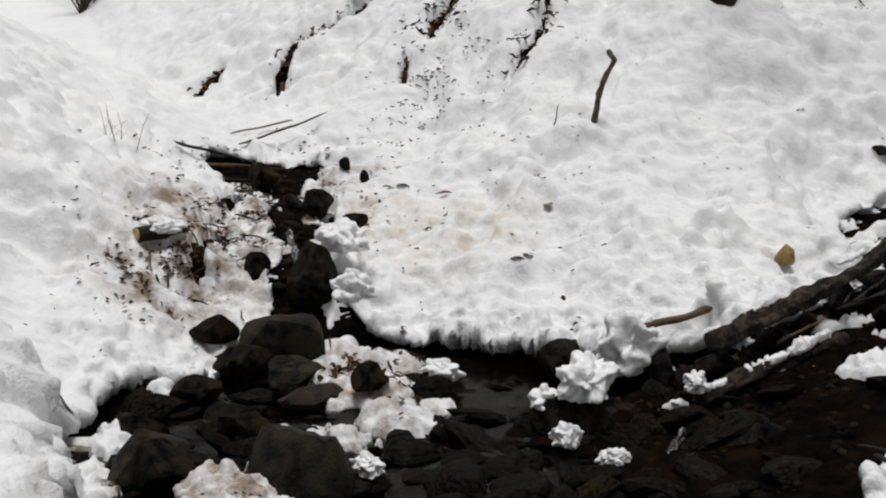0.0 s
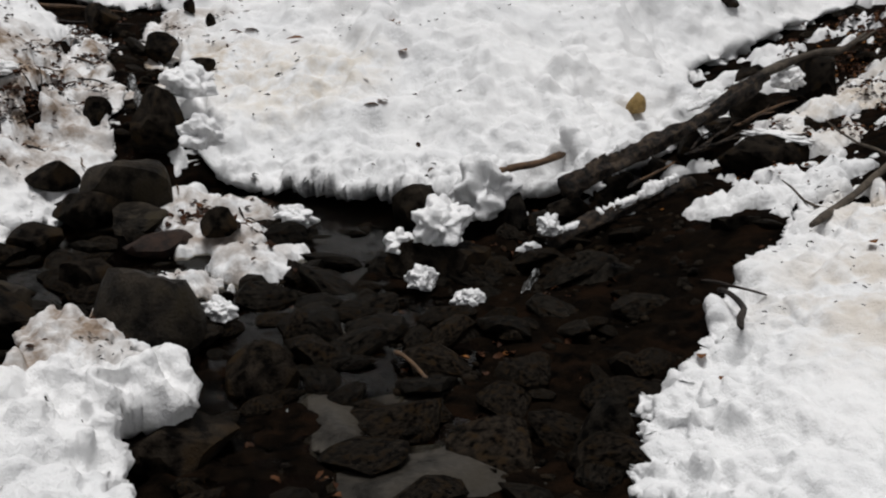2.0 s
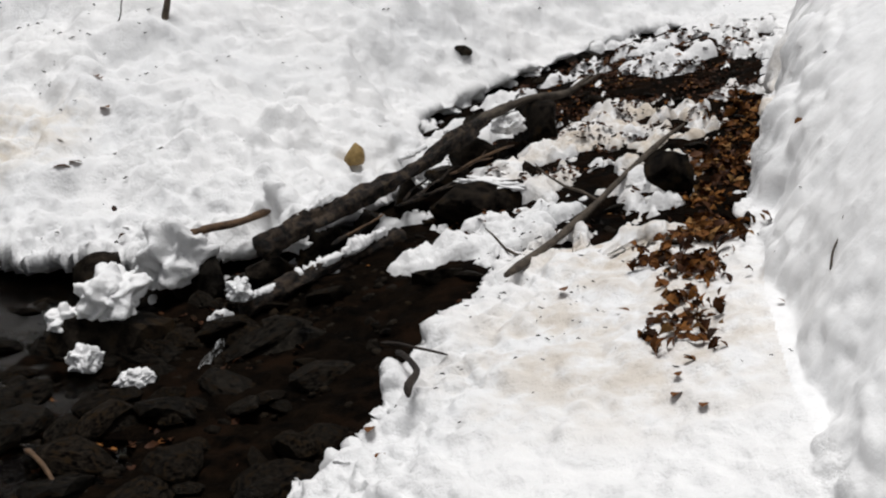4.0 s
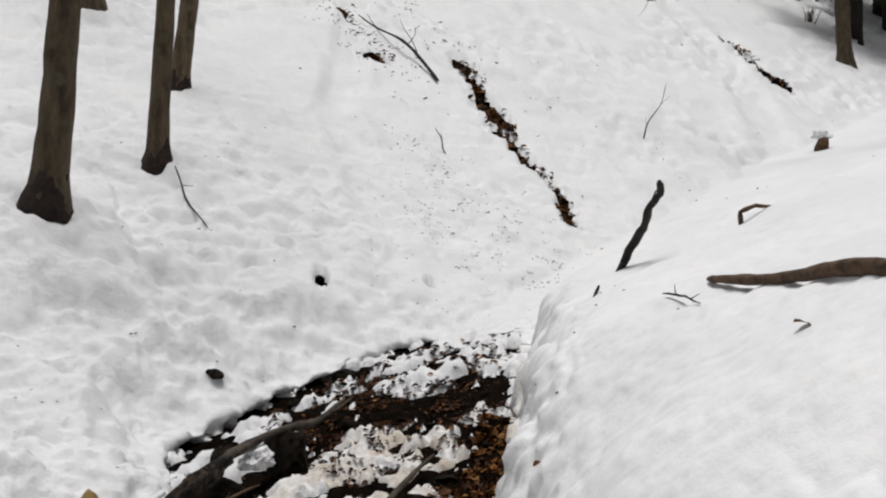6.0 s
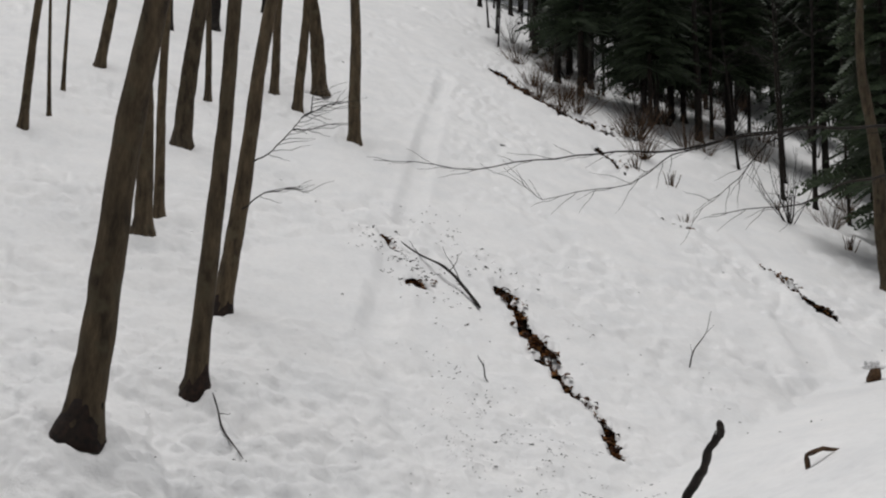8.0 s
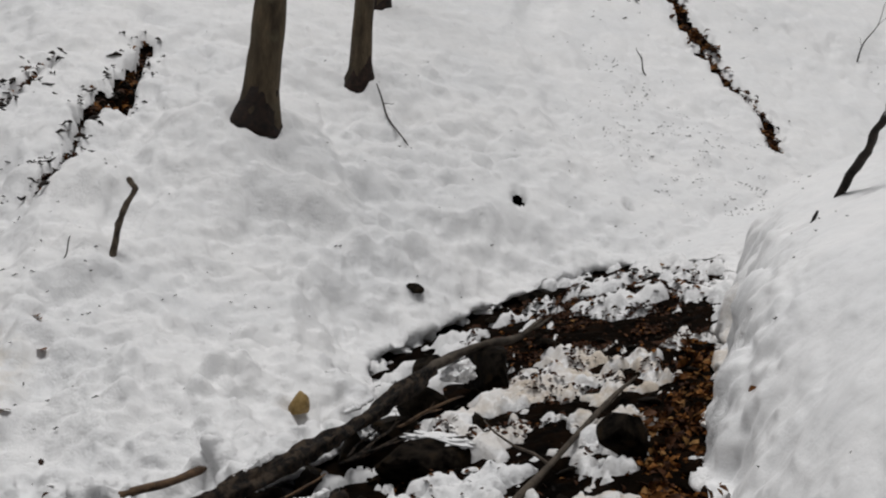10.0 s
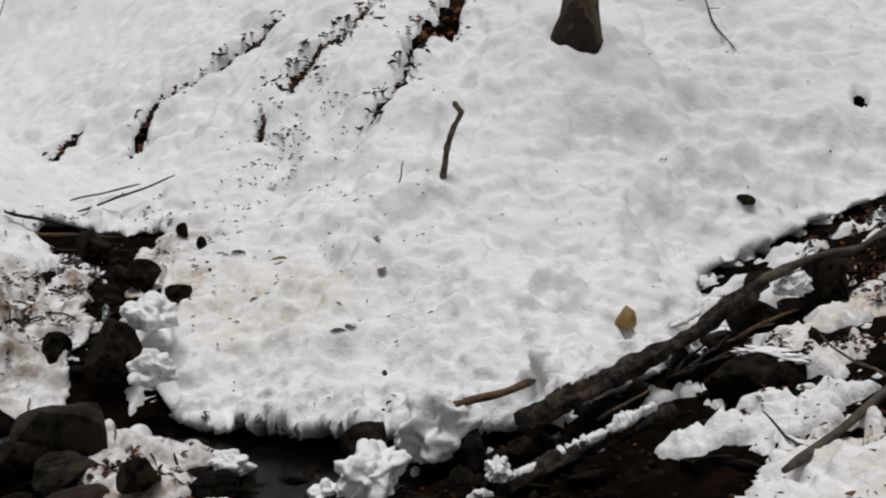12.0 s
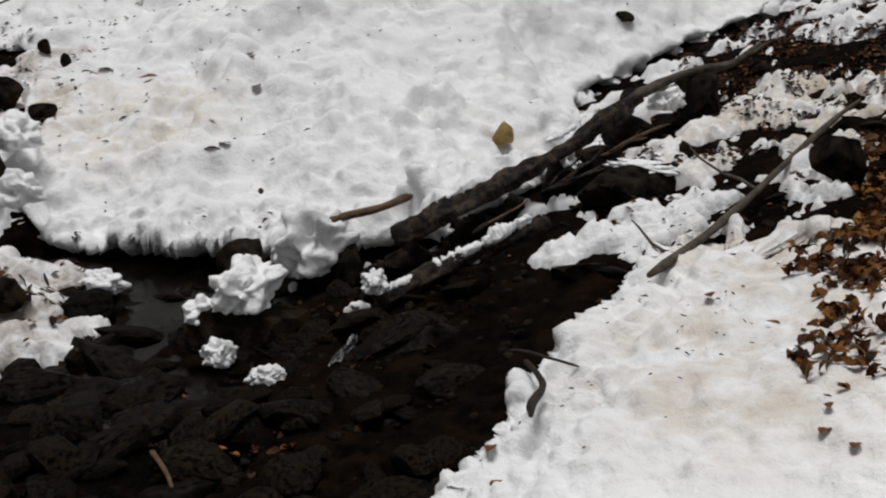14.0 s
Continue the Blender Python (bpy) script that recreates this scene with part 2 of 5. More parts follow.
def beside(x, y, line):
    """Distance from an open line, above zero on its right-hand side."""
    best, side = np.full(x.shape, 1e9), np.ones(x.shape)
    for (ax, ay), (bx, by) in zip(line, line[1:]):
        dx, dy = bx - ax, by - ay
        t = np.clip(((x - ax) * dx + (y - ay) * dy) / (dx * dx + dy * dy), 0, 1)
        d = (x - ax - t * dx) ** 2 + (y - ay - t * dy) ** 2
        near = d < best
        best = np.where(near, d, best)
        side = np.where(near, np.sign((x - ax) * dy - (y - ay) * dx), side)
    return np.sqrt(best) * side


def brook_left(y):
    return np.interp(y, [5.5, 7, 8, 9, 10, 11, 13, 20, 60], [-0.95, -0.95, -1.22, -1.35, -1.65, -2.0, -3.2, -8.0, -50.0])


def bed_level(x, y):
    left = 1 / (1 + np.exp(np.clip((x + 0.35) / 0.12, -60, 60)))
    z = -1.93 + 0.27 * soft(x - 1.0, 0.3)
    z = z + left * (0.17 * soft(y - 6.6, 0.2) + 0.22 * step(y, 7.0, 7.5))
    return z


def bank_level(x, y):
    """The snow's general level, with no small relief."""
    hill = -1.42 + 0.2 * (y - 6) + 0.29 * soft(y - 8.7) + 0.08 * soft(y - 14) + 0.1 * soft(y - 24, 2)
    hill = hill - 0.66 * soft(y - 80, 6)
    hill = hill + 0.42 * np.exp(-(((x - 2.35) / 1.0) ** 2 + ((y - 10.7) / 0.7) ** 2))
    valley = bed_level(-1 + 0 * x, np.minimum(y, 14)) + 0.08 * soft(y - 14) + 0.12 + 0.5 * soft(x - brook_left(y) - 0.15, 0.15)
    far = -soft(-(hill - valley), 0.2) + valley
    far = np.minimum(far, hill + 0.05)
    off = -(x - brook_left(y)) - 0.45
    left = bed_level(-1 + 0 * x, np.minimum(y, 14)) + 0.08 * soft(y - 14) + 0.22 + 0.5 * soft(off, 0.15) - 0.3 * soft(off - 3)
    near = -1.63 + 0.05 * fbm(x, y, 1.2, 2, 5) - 0.05 * soft(3.2 - y, 0.3)
    near = near + 0.04 * soft(x - 2.2, 0.2)
    m = beside(x, y, MOUND)
    m = m + (0.1 * fbm(x, y, 0.5, 2, 9) + 0.02 * fbm(x, y, 0.17, 2, 10)) * np.exp(-np.maximum(m, 0) / 0.2)
    top = -0.50 + 0.54 * soft(m, 0.1) + 0.129 * np.clip(y - 4.5, -2.0, 2.5) - 0.34 * soft(m - 1.6, 0.3) + 0.12 * soft(m - 2.5) - 0.2 * soft(m - 7) + 0.04 * fbm(x, y, 0.9, 2, 3)
    rise = 1 - np.exp(-np.maximum(m + 0.04, 0) / (0.3 - 0.22 * step(y, 3.9, 5.0)))
    near = near + (np.maximum(top, near) - near) * rise
    across = np.interp(x, [-9, -3, -1, 0, 1, 2, 3, 5, 7, 12], [4.6, 4.9, 5.2, 5.2, 5.1, 5.5, 6.3, 7.6, 8.9, 10.5])
    farside, leftside = y > across, (x < brook_left(y)) & (y > 4.6)
    blend = step(y, 3.4, 5.2) * step(-x, 0.8, 1.7)
    near = near + (np.maximum(left, near) - near) * blend
    return np.where(leftside, left, np.where(farside, far, near))


# ---- mesh helpers ----
def sheet(name, pts, faces, mat, smooth=True):
    """One mesh from arrays of points and four-cornered faces."""
    me = bpy.data.meshes.new(name)
    me.vertices.add(len(pts))
    me.vertices.foreach_set("co", np.asarray(pts, np.float32).ravel())
    me.loops.add(faces.size)
    me.loops.foreach_set("vertex_index", np.asarray(faces, np.int32).ravel())
    me.polygons.add(len(faces))
    me.polygons.foreach_set("loop_start", np.arange(0, faces.size, faces.shape[1], dtype=np.int32))
    me.polygons.foreach_set("use_smooth", np.full(len(faces), smooth))
    me.materials.append(mat)
    me.update(calc_edges=True)
    me.validate()
    return me


def part(name, bm, mat, parent=None, label="", smooth=True):
    me = bpy.data.meshes.new(name)
    bm.to_mesh(me)
    bm.free()
    for p in me.polygons:
        p.use_smooth = smooth
    if not me.materials:
        me.materials.append(mat)
    ob = new(name, me)
    if parent:
        ob.parent = parent
    return tagged(ob, label)


def base(name, at, label, category, group="", kind=""):
    ob = new(name)
    ob.empty_display_size = 0.05
    ob.location = at
    return tagged(ob, label, category, group, kind)


def snow_edge(x, y):
    """Distance from the open bed with the snow's ragged, puffed margin."""
    sd = outside(x, y, BED)
    return sd + (0.07 + 0.05 * step(y, 5.6, 6.2)) * fbm(x, y, 0.42, 2, 21) + (0.055 - 0.018 * step(y, 5.6, 6.2) * (1 - step(x, 1.0, 1.6)) - 0.025 * step(x, 1.0, 1.6) - 0.035 * step(-y, -4.8, -4.4) * step(-x, -0.1, 0.1)) * fbm(x, y, 0.12, 3, 22)


# snow that lies on stones and litter within the bed: centre, half sizes, thickness
PATCHES = [(-0.62, 6.42, 0.32, 0.24, 0.24), (-0.38, 6.25, 0.28, 0.28, 0.24), (-0.45, 5.85, 0.3, 0.36, 0.22), (-0.24, 5.35, 0.24, 0.24, 0.2), (-0.55, 5.12, 0.24, 0.18, 0.17),
           (-0.1, 5.55, 0.16, 0.14, 0.16), (-1.05, 6.9, 0.24, 0.14, 0.2), (-1.6, 5.05, 0.16, 0.22, 0.2), (-1.55, 5.68, 0.2, 0.12, 0.2), (-1.6, 4.6, 0.2, 0.2, 0.18),
           (2.85, 6.6, 0.28, 0.12, 0.10), (2.3, 5.42, 0.2, 0.1, 0.09), (2.68, 5.38, 0.2, 0.16, 0.06),
           (3.0, 7.95, 0.3, 0.16, 0.16), (3.75, 8.5, 0.5, 0.22, 0.14), (2.42, 6.85, 0.1, 0.16, 0.14), (2.25, 6.2, 0.24, 0.10, 0.08),
           (3.3, 5.5, 0.36, 0.3, 0.06), (4.1, 7.3, 0.3, 0.22, 0.07), (3.7, 6.6, 0.42, 0.3, 0.1), (3.15, 6.1, 0.3, 0.25, 0.07), (3.1, 7.3, 0.3, 0.2, 0.14),
           (4.6, 8.6, 0.3, 0.12, 0.08), (5.1, 8.3, 0.4, 0.2, 0.08), (4.5, 6.6, 0.2, 0.35, 0.05), (3.35, 4.9, 0.2, 0.14, 0.07)]


SCARS = [  # bare earth strips in the snow: line, half width
    ([(10.84, 17.9), (10.1, 15.6), (9.9, 14.8)], 0.2), ([(9.95, 15.0), (9.74, 14.0), (9.46, 12.7), (8.96, 11.74)], 0.11),
    ([(0.66, 10.42), (0.86, 10.95), (1.06, 11.8), (1.24, 12.4)], 0.08),
    ([(1.37, 12.04), (1.52, 12.9), (1.74, 13.7)], 0.10), ([(-0.2, 11.7), (-0.13, 12.05), (0.05, 12.21), (0.28, 12.32), (0.48, 12.69), (0.7, 13.15)], 0.07),
    ([(-1.87, 11.95), (-1.92, 12.75), (-1.8, 13.1), (-1.39, 12.95), (-1.08, 13.13), (-0.79, 13.31), (-0.45, 13.6)], 0.075), ([(-0.43, 11.5), (-0.48, 11.25)], 0.04),
    ([(-2.92, 12.9), (-2.8, 13.19), (-2.74, 13.4)], 0.1), ([(20.9, 21.9), (20.5, 20.8), (20.0, 19.9), (19.8, 19.1), (19.8, 18.5)], 0.2),
    ([(19.7, 24.5), (20.3, 23.8)], 0.12), ([(22.0, 30.8), (21.4, 28.6)], 0.25), ([(8.95, 17.2), (8.92, 17.75)], 0.16), ([(23.3, 40.3), (22.9, 37.6), (23.3, 34.8), (24.5, 33.2)], 0.4), ([(9.2, 19.3), (9.3, 19.9)], 0.13),
    ([(-1.72, 7.35), (-1.8, 7.75), (-1.7, 8.1)], 0.07), ([(-1.85, 8.4), (-1.72, 8.8), (-1.9, 9.2)], 0.06), ([(-1.0, 9.0), (-0.95, 8.6)], 0.04)]
HOLES = [(5.06, 10.5, 0.078), (6.2, 10.36, 0.04)]
LOG_GAP = [(1.3, 5.7), (2.1, 6.28), (2.95, 6.85), (3.35, 7.2)]
LEAF_STRIP = [(2.75, 3.9), (3.05, 4.35), (3.6, 5.1), (4.15, 5.85), (4.6, 6.5)]
FAR_GAP = [(2.2, 7.0), (2.75, 7.9), (3.6, 8.62), (4.6, 9.2), (5.6, 9.3)]


def away(x, y, line):
    return np.abs(beside(x, y, line))


def from_hole(x, y, hx, hy):
    """Distance from a hole that runs into the slope."""
    dx, dy = x - hx, y - hy
    return np.hypot(0.93 * dx - 0.37 * dy, (0.37 * dx + 0.93 * dy) / 3.0)


def dimples(x, y, cell, radius, seed):
    """Scattered rounded pits, 0 to 1: old footprints and fallen clods."""
    ix, iy = np.floor(x / cell).astype(np.int64), np.floor(y / cell).astype(np.int64)
    out = np.zeros(x.shape)
    for a in (-1, 0, 1):
        for b in (-1, 0, 1):
            px = (ix + a + 0.5 + 0.48 * lattice(ix + a, iy + b, seed)) * cell
            py = (iy + b + 0.5 + 0.48 * lattice(ix + a, iy + b, seed + 1)) * cell
            size = radius * (1 + 0.45 * lattice(ix + a, iy + b, seed + 2))
            out = np.maximum(out, np.exp(-(((x - px) / (1.4 * size)) ** 2 + ((y - py) / size) ** 2) ** 1.5))
    return out


def bed_snow(x, y):
    """Thickness of the loose snow in the bed; below zero where there is none."""
    t = np.full(x.shape, -0.08)
    for cx, cy, rx, ry, h in PATCHES:
        q = np.sqrt(((x - cx) / rx) ** 2 + ((y - cy) / ry) ** 2)
        t = np.maximum(t, np.maximum(h * (1.15 - q), -0.08))
    right = step(x, 1.95, 2.8)
    t = np.maximum(t, np.where(right > 0, -0.08 + 0.11 * right, -0.08))
    for line, reach, depth in ((LOG_GAP, 0.2, 0.16), (LEAF_STRIP, 0.17, 0.15), (FAR_GAP, 0.13, 0.16), ([(4.1, 8.0), (4.75, 7.3)], 0.42, 0.15), ([(4.2, 8.5), (5.6, 8.7)], 0.2, 0.12), ([(2.45, 4.8), (3.2, 5.46), (4.0, 6.2)], 0.07, 0.07)):
        t = t - right * depth * np.exp(-((away(x, y, line) / reach) ** 2))
    ragged = 0.065 * fbm(x, y, 0.3, 2, 31) + (0.045 + 0.03 * right) * fbm(x, y, 0.12, 3, 32) + 0.018 * fbm(x, y, 0.06, 2, 33)
    t = t + ragged
    return np.where(t > 0, 0.09 * (np.maximum(t, 0) / 0.09) ** 0.65 + 0.03 * np.clip(t / 0.05, 0, 1) * (puffs(x, y, 0.1, 131) - 0.5), t)


def puffs(x, y, size, seed):
    return np.abs(vnoise(x, y, size, seed)) + 0.5 * np.abs(vnoise(x, y, size * 0.45, seed + 1))


def snow_level(x, y):
    """The bed, the snow's thickness over it (below zero: bare) and the distance from the open bed."""
    x, y = np.asarray(x, float), np.asarray(y, float)
    bed, bank, sd = bed_level(x, y), bank_level(x, y), snow_edge(x, y)
    far = np.hypot(x, y)
    fine = 1 / (1 + (far / 16) ** 2)
    hillside = step(y, 5.4, 6.4)
    rough = 0.55 + 0.45 * hillside * step(-x + 4.0 * fbm(x, y, 4.0, 2, 55), -6.5, -1.0)
    mound = step(beside(x, y, MOUND), 0.0, 0.5)
    soft_lumps = 0.022 * fbm(x, y, 0.55, 3, 59) * step(beside(x, y, MOUND), 0.1, 0.4)
    rough = rough * (1 - 0.8 * mound)
    margin = (1 - step(sd, 0.1, 0.8)) * (1 - step(beside(x, y, MOUND), -0.25, 0.15))
    z = bank + soft_lumps + 0.03 * fbm(x, y, 1.1, 3, 41) + 0.05 * fbm(x, y, 3.0, 2, 40) * hillside
    z = z + 0.075 * rough * fbm(x, y, 0.6, 3, 43) * (0.45 + fine) + 0.042 * rough * fbm(x, y, 0.2, 3, 44) * fine
    z = z - 0.09 * rough * step(fbm(x, y, 0.4, 3, 45), 0.05, 0.75) * (0.3 + fine)
    z = z + (0.05 * rough * fine + 0.05 * margin) * (puffs(x, y, 0.3, 47) - 0.5) + 0.03 * margin * (puffs(x, y, 0.13, 49) - 0.5)
    ledges = hillside * (1 - mound) * (0.55 + 0.45 * step(fbm(x, y, 1.7, 2, 121), -0.3, 0.4)) / (1 + (far / 20) ** 4)
    z = z + ledges * (0.056 * (puffs(0.6 * x, y, 0.2, 123) - 0.5) + 0.03 * (puffs(0.7 * x, y, 0.09, 127) - 0.5) / (1 + (far / 10) ** 4))
    trodden = hillside * (1 - mound) * step(fbm(x, y, 2.6, 2, 87), -0.35, 0.5)
    z = z - trodden * ((0.085 + 0.05 * step(far, 11, 16)) * dimples(x, y, 0.46, 0.12, 101) + 0.1 * step(far, 12, 18) * step(fbm(x, y, 3.5, 2, 141), 0.0, 0.5) * dimples(x, y + 0.3, 0.8, 0.2, 143) + 0.045 * dimples(x + 0.2, y, 0.27, 0.07, 111))
    for line, w in (([(19.2, 37.2), (13.3, 26.6), (9.9, 20.3), (7.2, 15.2), (6.3, 11.5)], 0.28), ([(20.8, 23.7), (19.0, 19.7), (16.3, 15.5), (13.5, 12.4)], 0.4)):
        d = away(x, y, line) / w
        z = z - 0.075 * np.exp(-(d**4)) * (1 + 0.6 * fbm(x, y, 1.5, 2, 57)) + 0.03 * np.exp(-((d - 1.4) ** 2) * 4)
    z = z - 0.05 * np.exp(-((x - 2.5) ** 2 + (y - 10.62) ** 2) / 0.05) + 0.14 * np.exp(-(((x - 2.5) / 0.7) ** 2 + ((y - 11.2) / 0.3) ** 2))
    for hx0, hy0, w in HOLES:
        z = z + (bank - z) * np.exp(-(((x - hx0) ** 2 + (y - hy0) ** 2) / 0.4**2) ** 2)
        z = z - 0.35 * w * np.exp(-((from_hole(x, y, hx0, hy0) / (1.9 * w)) ** 2))
    low = np.where((y < 5.2) | (mound > 0), 0.3 - 0.16 * step(beside(x, y, MOUND), -0.15, 0.0), 2.0 - 1.15 * step(x, 0.2, 1.6))
    lip = 0.24 + 0.56 * step(x, 1.2, 1.8) - 0.66 * step(x, 2.45, 2.8)
    lip = lip + 0.12 * (1 - step(x, 0.8, 1.2)) * step(y, 5.2, 5.6)
    lip = lip + 0.4 * step(-y, -4.7, -4.3) * step(-x, 0.0, 0.2)
    round_off = 0.07 + 0.08 * step(x, 1.2, 1.8)
    edge = lip * (0.6 + 0.4 * np.sqrt(np.clip(sd / round_off, 0, 1))) + (1 - lip) * np.clip(sd / low, 0, 1) ** 0.7
    thick = np.maximum(z - bed, 0.1) * edge
    scar = np.full(x.shape, 1.0)
    for line, w in SCARS:
        scar = np.minimum(scar, away(x, y, line) - w * (1 + 0.7 * fbm(x, y, 0.5, 3, 81) + 0.5 * fbm(x, y, 0.12, 2, 83)))
    for hx0, hy0, w in HOLES:
        scar = np.minimum(scar, from_hole(x, y, hx0, hy0) - w * (1 + 0.12 * fbm(x, y, 0.08, 2, 85)))
    thick = np.where(scar < 0, -1, thick)
    thick = np.where(sd > 0.0, thick, -0.05)
    loose = bed_snow(x, y)
    loose = np.where((x < 1.95) & (y < 7) & (bed + loose < -1.885 + 0.01 * (y - 3)), -0.05, loose)
    brow = np.maximum(z - bed, 0.1) * (lip + (1 - lip) * (round_off / low) ** 0.7)
    return bed, np.maximum(thick, np.where(sd < 0.12, loose, -1)), sd, np.maximum(z - bed, 0.1) * np.where(sd > 0, edge, 0.5 * lip), brow, round_off


def lattice3(i, j, k, seed):
    return lattice(i + 57 * k, j + 131 * k, seed)


def vnoise3(p, size, seed):
    q = p / size
    c = np.floor(q).astype(np.int64)
    f = q - c
    f = f * f * (3 - 2 * f)
    out = 0
    for a in (0, 1):
        for b in (0, 1):
            for d in (0, 1):
                w = (f[..., 0] if a else 1 - f[..., 0]) * (f[..., 1] if b else 1 - f[..., 1]) * (f[..., 2] if d else 1 - f[..., 2])
                out = out + w * lattice3(c[..., 0] + a, c[..., 1] + b, c[..., 2] + d, seed)
    return out


def puffed(p, amount):
    """Pushes a grid of points out along its normals into small rounded lumps."""
    du, dv = np.gradient(p, axis=1), np.gradient(p, axis=0)
    n = np.cross(du, dv)
    n = n / np.maximum(np.linalg.norm(n, axis=-1, keepdims=True), 1e-12)
    n = n * np.sign(n[..., 2:3] + 1e-9)
    close = np.clip(1.6 - np.hypot(p[..., 0], p[..., 1]) / 7.0, 0, 1)
    h = 1.1 * (np.abs(vnoise3(p, 0.2, 91)) - 0.35) + 0.75 * (np.abs(vnoise3(p + 5, 0.1, 92)) - 0.35) + close * (0.5 * vnoise3(p + 9, 0.055, 93) + 0.2 * vnoise3(p + 3, 0.03, 94))
    return p + n * (h * amount)[..., None]


def snow_z(x, y):
    bed, thick, *_ = snow_level(np.array([x]), np.array([y]))
    return float(bed[0] + max(thick[0], 0.0))


def bed_z(x, y):
    return float(bed_level(np.array([x]), np.array([y]))[0])


def rings(r, fan):
    """Points of a fan of rings about the path: fine in front, coarse behind."""
    a, d = np.meshgrid(np.radians(fan), r)
    return 0.7 + d * np.sin(a), 0.3 + d * np.cos(a)


def quads(rows, cols):
    i = np.arange(rows * cols).reshape(rows, cols)
    return np.stack([i[:-1, :-1], i[:-1, 1:], i[1:, 1:], i[1:, :-1]], -1).reshape(-1, 4)


# ---- the large structure: soil, snow, water ----
FAN = np.concatenate([np.arange(-178, -34, 4.0), np.arange(-34, -27, 0.5), np.arange(-27, 56, 0.125), np.arange(56, 66, 0.5), np.arange(66, 178, 4.0), [182.0]])
REACH = np.concatenate([[0.002, 0.08], np.geomspace(0.2, 1.8, 24)[:-1], np.geomspace(1.8, 16, 650)[:-1], np.geomspace(16, 60, 230)[:-1], np.geomspace(60, 90, 24)[:-1], np.geomspace(90, 900, 22)])
gx, gy = rings(REACH, FAN)
bed, thick, sd, whole, brow, reach = snow_level(gx, gy)
grid = np.stack([gx, gy, np.where(thick < 0, bed - 0.03 + np.where(sd > 0.05, np.maximum(whole - 0.07, 0), np.where(sd > -0.06, whole, 0)), bed + thick)], -1)
# along the open bed the snow ends in a rounded brow that hangs a little over
band = (sd > -0.07) & (sd < reach) & ((thick > 0) | (sd <= 0)) & (np.hypot(gx, gy) < 14) & ~((sd <= 0) & (thick > 0))
bx, by, bs = gx[band], gy[band], sd[band]
slope_x, slope_y = snow_edge(bx + 0.07, by) - snow_edge(bx - 0.07, by), snow_edge(bx, by + 0.07) - snow_edge(bx, by - 0.07)
steep = np.maximum(np.hypot(slope_x, slope_y), 0.08)
slope_x, slope_y = slope_x / steep, slope_y / steep
turn = np.radians(-50 + 140 * np.clip(bs / reach[band], 0, 1))
shift = np.clip(reach[band] * (1 - np.cos(turn)) - bs, -0.15, 0.2)
shift = np.where(bs <= 0, reach[band] + 0.14 - bs, shift)
grid[band] = np.stack([bx + slope_x * shift, by + slope_y * shift, bed[band] + brow[band] * np.where(bs <= 0, 0.3, 0.62 + 0.38 * np.sin(turn))], -1)
near = 1 / (1 + (np.hypot(gx, gy) / 15) ** 4)
amount = near * (0.026 + 0.05 * (1 - step(sd, 0.05, 0.6)) * step(sd, -0.3, 0.05)) * (1 - 0.6 * step(beside(gx, gy, MOUND), -0.2, 0.2)) * np.clip(thick / 0.05, 0, 1)
amount = amount + 0.014 * np.exp(-(((beside(gx, gy, MOUND) - 0.1) / 0.14) ** 2)) * (thick > 0.1)
amount[band] = amount[band] * np.clip((turn + 0.5) / 0.9, 0.1, 1)
grid = puffed(grid, amount)
faces = quads(*gx.shape)
bare = (thick.ravel()[faces] < 0).all(1)
snow = new("snow_cover", sheet("snow_cover", grid.reshape(-1, 3), faces[~bare][:, ::-1], SNOW))
snow.data.materials.append(SNOW_SMOOTH)
smooth_part = beside(gx, gy, MOUND) > 0.05
snow.data.polygons.foreach_set("material_index", smooth_part.ravel()[faces[~bare][:, 0]].astype(np.int32))
tagged(snow, "trampled white snow lying over banks and hillside", "snow", kind="structure")

SOIL_FAN = np.concatenate([np.arange(-180, -34, 4.0), np.arange(-34, 62, 0.3), np.arange(62, 181, 4.0)])
hx, hy = rings(np.concatenate([[0.002, 0.08], np.geomspace(0.2, 1.8, 16)[:-1], np.geomspace(1.8, 16, 330)[:-1], np.geomspace(16, 900, 120)]), SOIL_FAN)
hb, _, hs, hw, *_ = snow_level(hx, hy)
pebbly = 0.02 * fbm(hx, hy, 0.25, 3, 61) + 0.02 * puffs(hx, hy, 0.08, 63)
under = hb + np.maximum(hw - 0.14, 0) * step(hs, 0.1, 0.6) + pebbly * step(-hs, -0.3, 0.0)
for ax, ay, aw in HOLES:
    under = under - 0.6 * np.exp(-((from_hole(hx, hy, ax, ay) / (1.5 * aw)) ** 4))
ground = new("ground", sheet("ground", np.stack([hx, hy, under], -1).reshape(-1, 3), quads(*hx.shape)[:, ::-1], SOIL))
tagged(ground, "dark wet soil and gravel of the brook bed", "ground", kind="structure")


def water_sheet(name, x0, x1, y0, y1, level, label):
    wx, wy = np.meshgrid(np.arange(x0, x1, 0.05), np.arange(y0, y1, 0.05))
    wz = level(wx, wy) + 0.004 * fbm(wx, wy, 0.2, 2, 71)
    f = quads(*wx.shape)
    keep = (snow_edge(wx, wy).ravel()[f] < 0.25).any(1)
    ob = new(name, sheet(name, np.stack([wx, wy, wz], -1).reshape(-1, 3), f[keep], WATER))
    return tagged(ob, label, "water", kind="structure")


def pool(x, y):
    return -1.912 + 0.01 * (y - 3) + 0.012 * step(x, 0.9, 1.6) + 0 * x


water_sheet("water", -2.2, 1.95, 1.0, 7.0, pool, "shallow dark brook water over stones")


